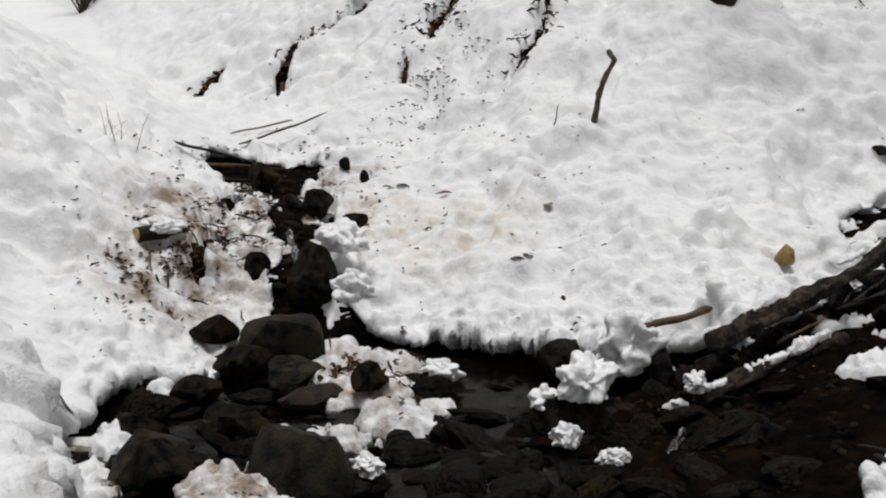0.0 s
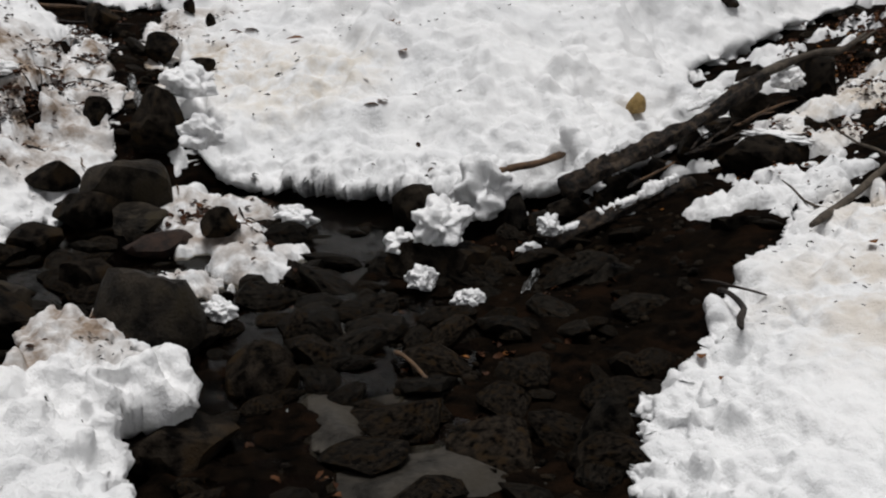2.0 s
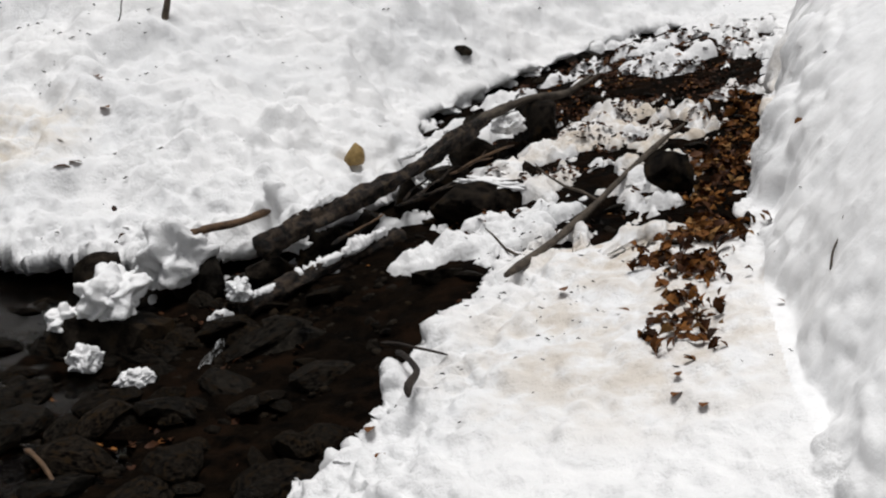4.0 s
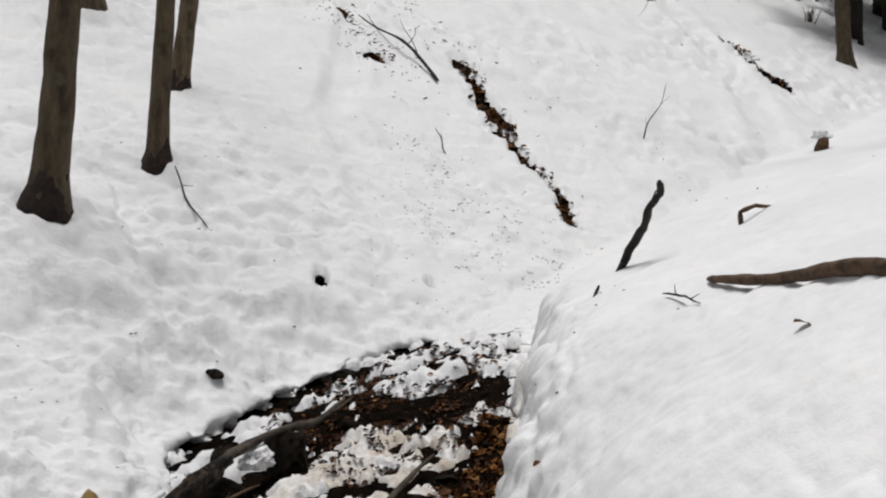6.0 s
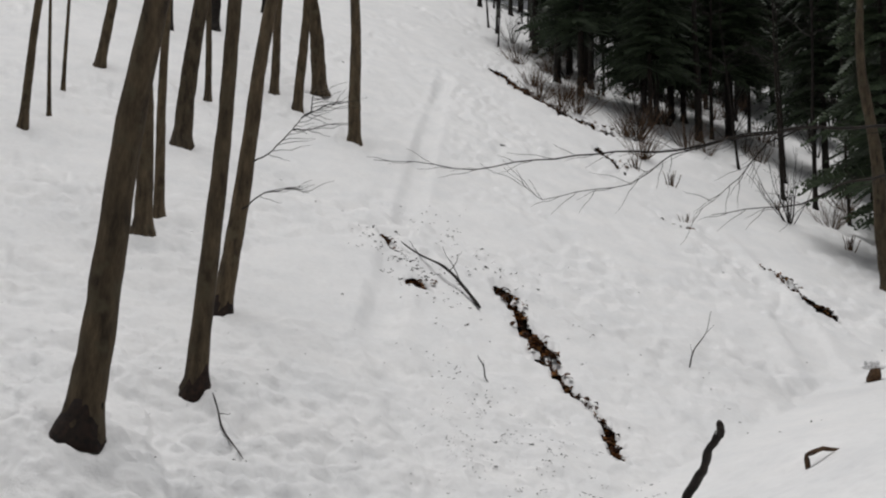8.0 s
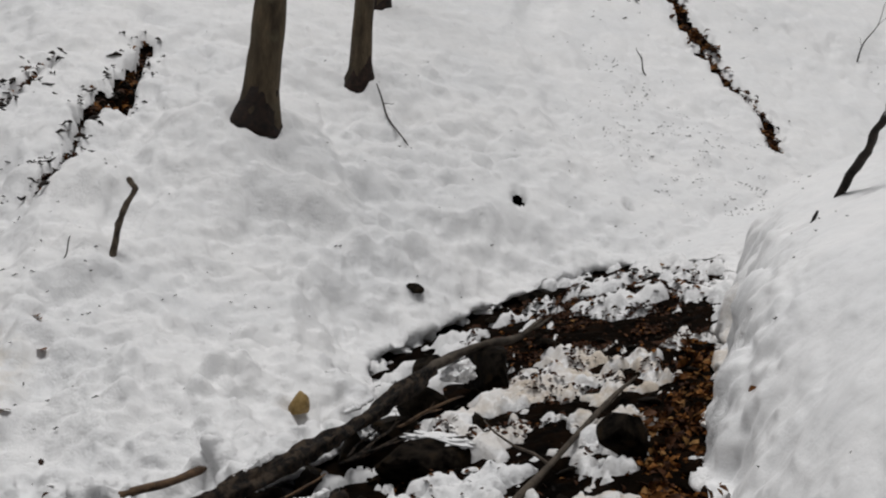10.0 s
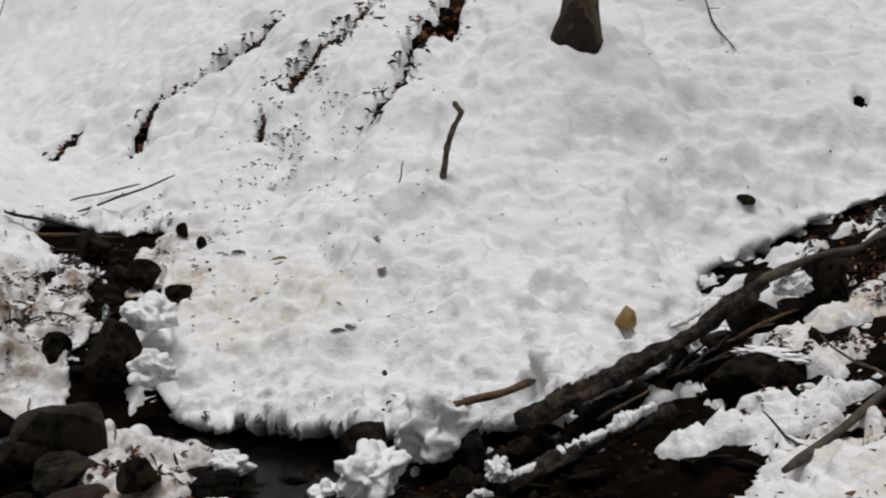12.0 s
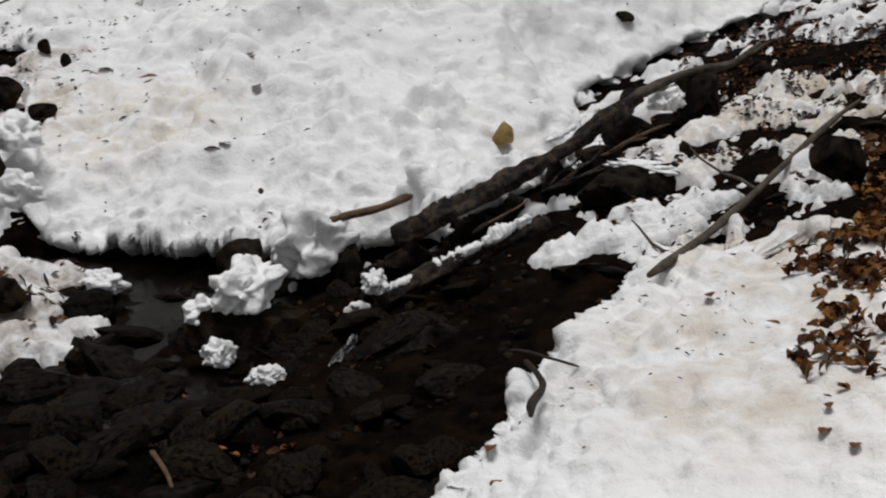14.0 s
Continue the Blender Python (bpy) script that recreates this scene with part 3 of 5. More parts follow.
# ---- things ----
def rock_mesh(seed, flat=0.65, cuts=7, div=3):
    """A broken stone of about one metre: a ball with planes knocked off it and a rough skin."""
    rnd = random.Random(seed)
    bm = bmesh.new()
    bmesh.ops.create_icosphere(bm, subdivisions=div, radius=0.62)
    planes = []
    for _ in range(cuts + 6):
        v = Vector((rnd.gauss(0, 1), rnd.gauss(0, 1), rnd.gauss(0, 1))).normalized()
        planes.append((v, rnd.uniform(0.3, 0.5)))
    off = Vector((rnd.random() * 50, rnd.random() * 50, rnd.random() * 50))
    for v in bm.verts:
        for n, d in planes:
            over = v.co.dot(n) - d
            if over > 0:
                v.co -= n * over * 0.97
        v.co += v.co.normalized() * (0.05 * noise.noise(v.co * 2.5 + off) + 0.02 * noise.noise(v.co * 9 + off))
        v.co.z *= flat
    return bm


def stone(name, x, y, z, w, d, h, turn, seed, mat, label, group="", tilt=0.0, category="rock", cuts=7, taper=0.0):
    bm = rock_mesh(seed, 1.0, cuts)
    for v in bm.verts:
        k = 1 - taper * (v.co.z + 0.3)
        v.co.x, v.co.y = v.co.x * k, v.co.y * k
    bmesh.ops.transform(bm, verts=bm.verts, matrix=Matrix.Diagonal((w, d, h, 1)))
    ob = part(name, bm, mat)
    ob.data.set_sharp_from_angle(angle=radians(24))
    ob.matrix_world = pose(x, y, z, tilt, tilt * 0.5, turn)
    return tagged(ob, label, category, group)


def tube(bm, path, radii, sides=9, wobble=0.0, seed=0):
    """A closed, tapering limb through the points of path."""
    pts = [Vector(p) for p in path]
    ringed, up = [], None
    for k, p in enumerate(pts):
        ahead = (pts[min(k + 1, len(pts) - 1)] - pts[max(k - 1, 0)]).normalized()
        if up is None:
            up = ahead.orthogonal().normalized()
        up = (up - ahead * up.dot(ahead)).normalized()
        side = ahead.cross(up)
        r = radii[k]
        loop = []
        for s in range(sides):
            a = 2 * math.pi * s / sides
            q = up * math.cos(a) + side * math.sin(a)
            rr = r * (1 + wobble * (0.7 * noise.noise(q * 1.1 + p * 3.0 + Vector((seed, 0, 0))) + 0.5 * noise.noise(q * 2.6 + p * 7.0 + Vector((0, seed, 0))) + 0.3 * noise.noise(q * 5.0 + p * 19.0 + Vector((0, 0, seed)))))
            loop.append(bm.verts.new(p + q * rr))
        ringed.append(loop)
    for a, b in zip(ringed, ringed[1:]):
        for s in range(sides):
            bm.faces.new((a[s], a[(s + 1) % sides], b[(s + 1) % sides], b[s]))
    bm.faces.new(ringed[0][::-1])
    bm.faces.new(ringed[-1])


def bent(a, b, count, sag, seed):
    """A wandering line between two places."""
    rnd = random.Random(seed)
    a, b = Vector(a), Vector(b)
    side = (b - a).normalized().orthogonal()
    other = (b - a).normalized().cross(side)
    ph = [rnd.uniform(0, 6) for _ in range(4)]
    out = []
    for k in range(count):
        t = k / (count - 1)
        w = sag * (b - a).length
        out.append(a.lerp(b, t) + side * w * (math.sin(t * 5 + ph[0]) - math.sin(ph[0]) * (1 - t) - math.sin(5 + ph[0]) * t) * 0.6 + other * w * (math.sin(t * 9 + ph[1]) - math.sin(ph[1]) * (1 - t) - math.sin(9 + ph[1]) * t) * 0.4)
    return out


def stick(name, a, b, r0, r1, mat, label, seed=1, sag=0.03, sides=8, count=14, twigs=0, category="stick", group="", rough=0.45):
    bm = bmesh.new()
    line = bent(a, b, count, sag, seed)
    rnd = random.Random(seed + 5)
    reach = (Vector(b) - Vector(a)).length
    knots = [1 + 0.3 * noise.noise(Vector((seed * 3.7, 2.2 * reach * k / count, 0))) + 0.14 * noise.noise(Vector((seed * 1.9, 9 * reach * k / count, 4))) for k in range(count)]
    ends = [0.55] + [1.0] * (count - 2) + [0.5]
    tube(bm, line, [(r0 + (r1 - r0) * k / (count - 1)) * knots[k] * ends[k] for k in range(count)], sides, rough, seed)
    for _ in range(twigs):
        k = rnd.randrange(2, count - 2)
        go = (line[k + 1] - line[k]).normalized() + Vector((rnd.uniform(-1, 1), rnd.uniform(-1, 1), rnd.uniform(-0.2, 0.8)))
        n = (Vector(b) - Vector(a)).length * rnd.uniform(0.1, 0.25)
        tube(bm, bent(line[k], line[k] + go.normalized() * n, 5, 0.05, seed + k), [r1 * 0.8, r1 * 0.7, r1 * 0.6, r1 * 0.5, r1 * 0.3], 5)
    return tagged(part(name, bm, mat), label, category, group)


def crooked(name, path, r0, r1, mat, label, seed=1, category="stick", twigs=()):
    """One bent stick through the points of path, with side twigs given as paths."""
    bm = bmesh.new()
    line = []
    for a, b in zip(path, path[1:]):
        line += bent(a, b, 6, 0.02, seed)[:-1]
    line.append(Vector(path[-1]))
    n = len(line) - 1
    tube(bm, line, [(r0 + (r1 - r0) * k / n) * (1 + 0.2 * noise.noise(Vector((seed, k * 0.5, 0)))) * (0.6 if k in (0, n) else 1) for k in range(n + 1)], 9, 0.45, seed)
    for way in twigs:
        tube(bm, [Vector(p) for p in way], [r1 * (0.6 - 0.4 * k / (len(way) - 1)) for k in range(len(way))], 6, 0.2, seed)
    return tagged(part(name, bm, mat), label, category)


def blob_snow(name, x, y, z, w, d, h, seed, label, parent=None):
    """A lump of wet snow with a puffed skin."""
    bm = bmesh.new()
    bmesh.ops.create_icosphere(bm, subdivisions=5, radius=0.5)
    o = Vector((seed * 7.3, seed * 3.1, 0))
    for v in bm.verts:
        n = v.co.normalized()
        k = 0.4 + 0.2 * noise.noise(n * 1.6 + o) + 0.12 * noise.noise(n * 3.3 + o) + 0.06 * noise.noise(n * 6.5 + o)
        k += 0.042 * noise.noise(n * 12 + o) + 0.03 * noise.noise(n * 24 + o)
        v.co = n * max(k, 0.16)
    bmesh.ops.smooth_vert(bm, verts=bm.verts, factor=0.5, use_axis_x=True, use_axis_y=True, use_axis_z=True)
    for v in bm.verts:
        if v.co.z < -0.2:
            v.co.z = -0.2 + (v.co.z + 0.2) * 0.3
    bmesh.ops.transform(bm, verts=bm.verts, matrix=Matrix.Translation((x, y, z)) @ Matrix.Rotation(seed * 1.3, 4, "Z") @ Matrix.Diagonal((w, d, h, 1)))
    ob = part(name, bm, SNOW_CLEAN)
    return tagged(ob, label, "snow")


# stones of the brook: place, sizes, turn, seed, stone, note
stone("boulder", -0.98, 6.4, -1.76, 0.44, 0.42, 0.36, 20, 3, BOULDER, "dark wet rounded boulder beside the pool", tilt=6, cuts=-2)
stone("boulder", -0.63, 4.47, -1.8, 0.4, 0.46, 0.56, 20, 31, BOULDER, "pointed dark mossy boulder standing in the brook", tilt=-6, cuts=1, taper=0.35)
for x, y, z, w, d, h, turn, seed, mat, note in [
        (-0.85, 6.1, -1.84, 0.44, 0.32, 0.2, 10, 5, BOULDER, "low flat slab below the boulder"),
        (-0.7, 5.7, -1.84, 0.36, 0.25, 0.16, 25, 51, WET_BARK, "reddish brown wet slab in the brook"),
        (-0.42, 5.7, -1.74, 0.2, 0.16, 0.14, 60, 52, ROCK, "dark rock poking out of dirty snow"),
        (-0.99, 5.2, -1.85, 0.32, 0.25, 0.2, 35, 53, ROCK, "dark rock behind the pointed boulder"),
        (-1.36, 4.68, -1.82, 0.36, 0.3, 0.3, 15, 54, BOULDER, "brown rock between snow banks"),
        (-1.36, 5.72, -1.84, 0.3, 0.22, 0.18, 70, 55, ROCK, "low dark rock under the snow edge"),
        (-1.2, 6.2, -1.8, 0.38, 0.3, 0.24, 45, 56, ROCK, "dark rock beside the rounded boulder"),
        (-0.14, 4.0, -1.9, 0.3, 0.34, 0.34, 40, 6, ROCK, "brown wet rock beside the snow bank"),
        (1.04, 3.42, -1.85, 0.24, 0.2, 0.24, 10, 7, SLATE, "flat grey rock at the snowy edge"),
        (0.72, 5.32, -1.86, 0.55, 0.36, 0.34, 30, 8, ROCK, "dark rock capped with snow"),
        (1.16, 6.0, -1.75, 0.34, 0.28, 0.32, 80, 9, SLATE, "grey wet rock under the snow bank"),
        (0.66, 6.14, -1.8, 0.28, 0.26, 0.3, 15, 10, ROCK, "dark upright rock under the snow edge"),
        (1.38, 5.85, -1.82, 0.2, 0.16, 0.18, 5, 12, SLATE, "small grey rock beside the log"),
        (1.5, 4.98, -1.85, 0.66, 0.3, 0.22, 12, 13, SLATE, "long flat slab in the dark water"),
        (2.95, 6.9, -1.36, 0.38, 0.3, 0.28, 40, 15, ROCK, "mossy dark rock beside the log"),
        (3.45, 7.1, -1.18, 0.42, 0.3, 0.4, 100, 16, ROCK, "dark mossy rock with a snow cap"),
        (2.72, 6.02, -1.44, 0.7, 0.3, 0.24, 15, 17, ROCK, "broad flat dark rock with snow on top"),
        (2.2, 5.15, -1.64, 0.3, 0.22, 0.24, 15, 18, SLATE, "grey rock at the foot of the bank"),
        (3.3, 7.75, -1.25, 0.3, 0.24, 0.2, 30, 19, ROCK, "brown rock at the upper end of the log"),
        (-0.9, 7.3, -1.54, 0.42, 0.36, 0.5, 60, 23, ROCK, "black wet rock beside the little fall"),
        (-1.34, 7.5, -1.55, 0.22, 0.24, 0.26, 20, 24, ROCK, "second black wet rock beside the fall"),
        (-1.45, 6.6, -1.72, 0.28, 0.26, 0.24, 20, 25, ROCK, "dark rock under the snow bank"),
        (-0.42, 3.45, -1.9, 0.4, 0.36, 0.3, 20, 26, ROCK, "black rock in the shade of the snow bank"),
        (-0.36, 4.62, -1.92, 0.22, 0.2, 0.2, 20, 27, ROCK, "small dark rock topped with snow"),
        (-0.05, 6.05, -1.91, 0.3, 0.26, 0.22, 20, 28, ROCK, "small rock under loose snow"),
        (-1.25, 4.55, -1.82, 0.36, 0.3, 0.26, 50, 32, ROCK, "dark brown rock between the snow banks"),
        (-1.5, 5.15, -1.86, 0.3, 0.24, 0.2, 10, 33, ROCK, "low brown rock in the pool corner"),
        (-1.05, 8.7, -1.25, 0.26, 0.24, 0.26, 70, 34, ROCK, "dark rock in the upper brook"),
        (-1.6, 9.4, -1.1, 0.3, 0.24, 0.24, 15, 35, ROCK, "black rock in the upper brook"),
        (4.75, 9.25, -0.9, 0.42, 0.2, 0.16, 10, 29, SLATE, "grey slab under the snow edge"),
        (5.4, 9.35, -0.8, 0.42, 0.2, 0.16, 5, 36, SLATE, "dark slab under the snow edge")]:
    stone("rock", x, y, z, w, d, h, turn, seed, mat, note, "brook rocks")
for k in range(5):
    t = k / 4
    stone("rock", 1.5 + 1.2 * t, 5.88 + 0.82 * t + 0.03 * (k % 2), -1.75 + 0.33 * t, 0.3 + 0.06 * (k % 3), 0.2, 0.22 + 0.06 * (k % 2), 36 + 17 * k, 70 + k, ROCK, "black wet rock in the hollow under the log", "brook rocks")
# submerged slabs, whose pale tone also stands in for reflection on the water
for x, y, w, d, turn, seed in ((0.35, 3.3, 0.8, 0.5, 15, 81), (0.85, 3.22, 0.55, 0.4, 40, 82), (0.1, 3.62, 0.6, 0.4, 100, 83), (0.55, 3.85, 0.6, 0.36, 20, 84), (0.3, 4.5, 0.7, 0.36, 10, 85)):
    stone("rock", x, y, -1.935, w, d, 0.1, turn, seed, PALE_SLATE, "broad flat slab just under the water, toned for grey reflection", "brook rocks")
stone("rock", 3.4, 5.2, -1.14, 0.25, 0.24, 0.24, 12, 14, ROCK, "round dark rock among dead leaves", "brook rocks")
for x, y, w, d, h, seed, mat, note in [(2.21, 7.1, 0.17, 0.11, 0.16, 20, OCHRE, "ochre stone lying on the snow"), (3.59, 9.14, 0.14, 0.11, 0.09, 21, ROCK, "brown stone poking out of the snow"),
                                       (-0.71, 8.31, 0.17, 0.12, 0.14, 22, ROCK, "dark stone poking out of snow"), (-0.9, 9.55, 0.1, 0.08, 0.11, 37, ROCK, "small dark stone at the snow edge"), (-0.72, 9.35, 0.08, 0.07, 0.13, 38, ROCK, "small upright stone at the snow edge")]:
    stone("rock", x, y, snow_z(x, y) + 0.3 * h, w, d, h, seed * 40, seed, mat, note, "snow rocks", category="stone", cuts=-1)

stone("stump", 16.1, 14.2, snow_z(16.1, 14.2) + 0.1, 0.3, 0.26, 0.4, 20, 45, DEADWOOD, "red-brown broken stump under a snow cap", category="stump")
blob_snow("snow_clump", 16.08, 14.22, snow_z(16.1, 14.2) + 0.25, 0.44, 0.38, 0.22, 46, "snow cap on a broken stump")
# snow lumps on the stones
for x, y, z, w, d, h, seed, note in [
        (0.70, 5.34, -1.64, 0.52, 0.32, 0.28, 1, "puffed white snow lump on a dark rock"), (0.5, 5.35, -1.74, 0.2, 0.22, 0.14, 2, "small snow lump on a rock"),
        (1.02, 5.97, -1.66, 0.56, 0.32, 0.46, 3, "snow lump hanging over the brook edge"), (0.58, 5.05, -1.84, 0.17, 0.15, 0.16, 4, "small snow lump on a stone"),
        (0.78, 4.85, -1.87, 0.17, 0.12, 0.12, 5, "small snow lump on a stone"), (-0.35, 4.62, -1.82, 0.17, 0.15, 0.12, 6, "small snow lump on a stone"),
        (-0.02, 6.0, -1.8, 0.26, 0.2, 0.16, 7, "snow lump on a brook stone"), (3.2, 7.0, -1.14, 0.36, 0.26, 0.2, 8, "snow lump between mossy rocks"),
        (2.75, 6.05, -1.33, 0.52, 0.2, 0.08, 9, "thin snow cap on a flat rock"),
        (1.27, 5.42, -1.68, 0.15, 0.14, 0.16, 11, "snow lump on the end of a rotten log"), 
        (-0.62, 6.98, -1.54, 0.34, 0.3, 0.26, 14, "snow lump beside the little fall"), (-0.74, 7.5, -1.3, 0.5, 0.38, 0.28, 16, "snow lump on the black rock beside the fall"), (-1.98, 7.5, snow_z(-1.98, 7.5) + 0.05, 0.34, 0.26, 0.16, 17, "snow lying on a sawn log")]:
    blob_snow("snow_clump", x, y, z, w, d, h, seed, note)


# logs and sticks
def snowed(x, y, lift):
    return (x, y, snow_z(x, y) + lift)


stick("log", (1.41, 5.71, -1.565), (2.97, 6.82, -1.08), 0.052, 0.043, LOG_BARK, "dark wet fallen log lying along the brook", 4, 0.016, 26, 120, 0, "log", rough=0.85)
stick("branch", (2.9, 6.75, -1.08), (4.1, 7.75, -0.9), 0.035, 0.02, PALE_WOOD, "thin branch beyond the fallen log", 21, 0.03, 8, 16, 1)
stick("log", (1.28, 5.42, -1.78), (2.2, 5.93, -1.58), 0.04, 0.05, LOG_BARK, "rotten log dusted with snow over dark water", 6, 0.02, 20, 80, 0, "log", rough=0.9)
stick("branch", (1.06, 5.95, -1.53), (1.56, 6.34, -1.5), 0.022, 0.02, DEADWOOD, "brown broken branch sticking out of snow", 8, 0.015)
stick("branch", (0.6, 5.6, -1.84), (0.95, 6.05, -1.62), 0.018, 0.015, DEADWOOD, "brown branch leaning into the brook", 9, 0.015)
stick("branch", (2.32, 4.66, -1.455), (4.01, 6.2, -1.035), 0.02, 0.012, PALE_WOOD, "grey weathered branch lying on snowy litter", 10, 0.012, 9, 20, 2)
crooked("stick", [(1.2, 9.13, snow_z(1.2, 9.13) - 0.08), (1.23, 9.15, -0.42), (1.27, 9.15, -0.27), (1.36, 9.15, -0.08), (1.3, 9.14, 0.0)], 0.024, 0.02, PALE_WOOD, "grey crooked stick standing in the snow", 12)
stick("twig", (0.85, 9.03, snow_z(0.85, 9.03) - 0.04), (0.9, 9.05, -0.44), 0.006, 0.004, DARK_BARK, "thin twig standing in the snow", 31, 0.03, 6)
crooked("branch", [(5.66, 6.62, snow_z(5.66, 6.62) - 0.1), (5.64, 6.45, 0.2), (5.59, 6.23, 0.35), (5.52, 6.09, 0.48), (5.5, 5.96, 0.56), (5.43, 5.89, 0.63)], 0.032, 0.02, DARK_BARK, "dark bent branch standing in the snow mound", 13, "branch", [[(5.52, 6.09, 0.48), (5.5, 6.02, 0.55), (5.48, 5.98, 0.58)]])
stick("branch", snowed(4.57, 4.5, 0.015), snowed(4.1, 3.0, 0.02), 0.02, 0.036, DEADWOOD, "brown broken branch lying on the snow mound", 14, 0.012, 10, 24)
stick("twig", (1.67, 4.27, -1.58), (1.88, 4.08, -1.58), 0.006, 0.004, DARK_BARK, "thin dark twig on the snow", 15, 0.03, 6)
stick("twig", (1.72, 4.2, -1.6), (1.62, 3.7, -1.57), 0.012, 0.016, DARK_BARK, "dark curved twig at the snow edge", 16, 0.06, 7)
stick("twig", snowed(4.41, 4.64, 0.02), snowed(4.25, 4.2, 0.015), 0.006, 0.004, DARK_BARK, "thin forked twig on the snow mound", 17, 0.04, 6, 10, 3)
stick("twig", snowed(4.97, 5.94, -0.01), (5.0, 5.93, snow_z(4.97, 5.94) + 0.07), 0.012, 0.008, DARK_BARK, "short twig stub in the snow mound", 18, 0.03, 6)
stick("twig", (2.9, 3.28, snow_z(2.9, 3.28) + 0.006), (3.02, 3.4, snow_z(3.02, 3.4) + 0.006), 0.004, 0.003, PALE_WOOD, "thin pale twig on the snow mound", 19, 0.03, 5)
stick("branch", snowed(9.54, 16.37, 0.05), snowed(9.4, 19.3, 0.1), 0.03, 0.012, DARK_BARK, "thin fallen branch on the hillside", 22, 0.03, 7, 16, 3)
stick("twig", snowed(4.16, 12.54, 0.14), snowed(4.2, 11.4, 0.05), 0.012, 0.007, DARK_BARK, "dark twig hanging down to the snow", 23, 0.03, 6, 12, 1)
stick("sapling", (12.82, 15.11, snow_z(12.82, 15.11) - 0.05), (13.17, 14.93, snow_z(12.82, 15.11) + 0.95), 0.014, 0.006, DARK_BARK, "thin sapling standing in the snow", 24, 0.05, 6, 12, 2)
stick("sapling", (8.33, 13.8, snow_z(8.33, 13.8) - 0.05), (8.15, 13.87, snow_z(8.33, 13.8) + 0.36), 0.012, 0.006, DARK_BARK, "small bent sapling in the snow", 25, 0.08, 6, 12, 2)
g = snow_z(6.05, 5.82)
crooked("branch", [(6.07, 5.83, g - 0.05), (6.05, 5.82, g + 0.08), (6.13, 5.76, g + 0.12), (6.24, 5.7, g + 0.11)], 0.016, 0.011, DEADWOOD, "short hooked branch stub in the snow", 26, "branch")
stick("branch", snowed(-2.51, 10.09, 0.03), snowed(-1.81, 10.23, 0.04), 0.015, 0.01, DARK_BARK, "dark stick across the upper brook", 27, 0.02, 7, 14, 1)
stick("branch", snowed(-2.3, 9.95, 0.03), snowed(-1.5, 10.02, 0.04), 0.018, 0.012, DEADWOOD, "brown stick lying across the upper brook", 33, 0.03, 7, 12, 1)
stick("branch", snowed(-2.05, 9.8, 0.03), snowed(-1.35, 9.6, 0.05), 0.014, 0.009, DARK_BARK, "dark thin stick lying across the upper brook", 34, 0.03, 7, 12, 1)
stick("branch", snowed(-2.0, 10.45, 0.02), snowed(-1.2, 10.85, 0.03), 0.012, 0.008, DARK_BARK, "dark stick on snow above the brook", 35, 0.03, 6)
stick("branch", snowed(-2.11, 10.62, 0.03), snowed(-1.56, 11.0, 0.03), 0.01, 0.007, PALE_WOOD, "pale stick on the snow beside the brook", 28, 0.02, 6)
stick("twig", (0.38, 4.25, -1.87), (0.5, 3.88, -1.85), 0.010, 0.007, DEADWOOD, "brown twig lying in the brook", 29, 0.03, 6)
for (a, b), r, seed in (((( 1.3, 5.44, -1.725), (2.12, 5.9, -1.53)), 0.036, 41), (((1.62, 5.87, -1.43), (1.85, 6.03, -1.36)), 0.024, 44), (((2.3, 6.36, -1.235), (2.5, 6.5, -1.175)), 0.02, 45), (((1.45, 5.75, -1.5), (1.56, 5.83, -1.465)), 0.022, 47), (((2.66, 6.62, -1.13), (2.82, 6.73, -1.085)), 0.02, 48)):
    bm = bmesh.new()
    line = bent(a, b, 140, 0.012, seed)
    tube(bm, line, [r * max(0.1, 0.62 + 1.2 * noise.noise(Vector((seed, 7 * p.x, 0))) + 0.5 * noise.noise(Vector((seed, 33 * p.x, 3))) + 0.4 * noise.noise(Vector((seed, 75 * p.x, 6)))) * min(1, 0.2 + k / 5, 0.2 + (139 - k) / 5) for k, p in enumerate(line)], 14, 1.1, seed)
    tagged(part("snow_clump", bm, SNOW_CLEAN), "thin ragged snow lying along a fallen log", "snow")
for k in range(9):
    r = random.Random(500 + k)
    t = r.random()
    x, y, z = 1.5 + 1.35 * t + 0.1, 5.72 + 0.95 * t - 0.05 * r.random(), -1.64 + 0.4 * t
    n = r.uniform(0.25, 0.55)
    turn = r.uniform(0.1, 1.0)
    stick("branch", (x, y, z), (x + n * math.cos(turn), y + n * math.sin(turn), z + 0.2 * n + r.uniform(-0.04, 0.06)), r.uniform(0.008, 0.018), 0.006, LOG_BARK if k % 3 else DEADWOOD, "dark wet broken branch under the fallen log", 500 + k, 0.03, 7, 12, 1, group="drift branches")
for k in range(46):
    r = random.Random(700 + k)
    x, y = r.gauss(-1.72, 0.2), r.gauss(8.35, 0.75)
    if k > 34:
        x, y = r.gauss(-0.4, 0.22), r.gauss(6.0, 0.3)
    n, turn = r.uniform(0.1, 0.3), r.gauss(-0.9, 0.5)
    ex, ey = x + n * math.cos(turn), y + n * math.sin(turn)
    stick("twig", snowed(x, y, 0.012), snowed(ex, ey, 0.02), r.uniform(0.005, 0.011), 0.004, DARK_BARK if k % 3 else DEADWOOD, "dark broken twig lying in dirty snow", 700 + k, 0.04, 6, 7, group="brook twigs", category="twig")
cut_log = base("log", (-2.12, 7.35, snow_z(-2.12, 7.35) + 0.02), "short sawn log end in dirty snow", "log")
bm = bmesh.new()
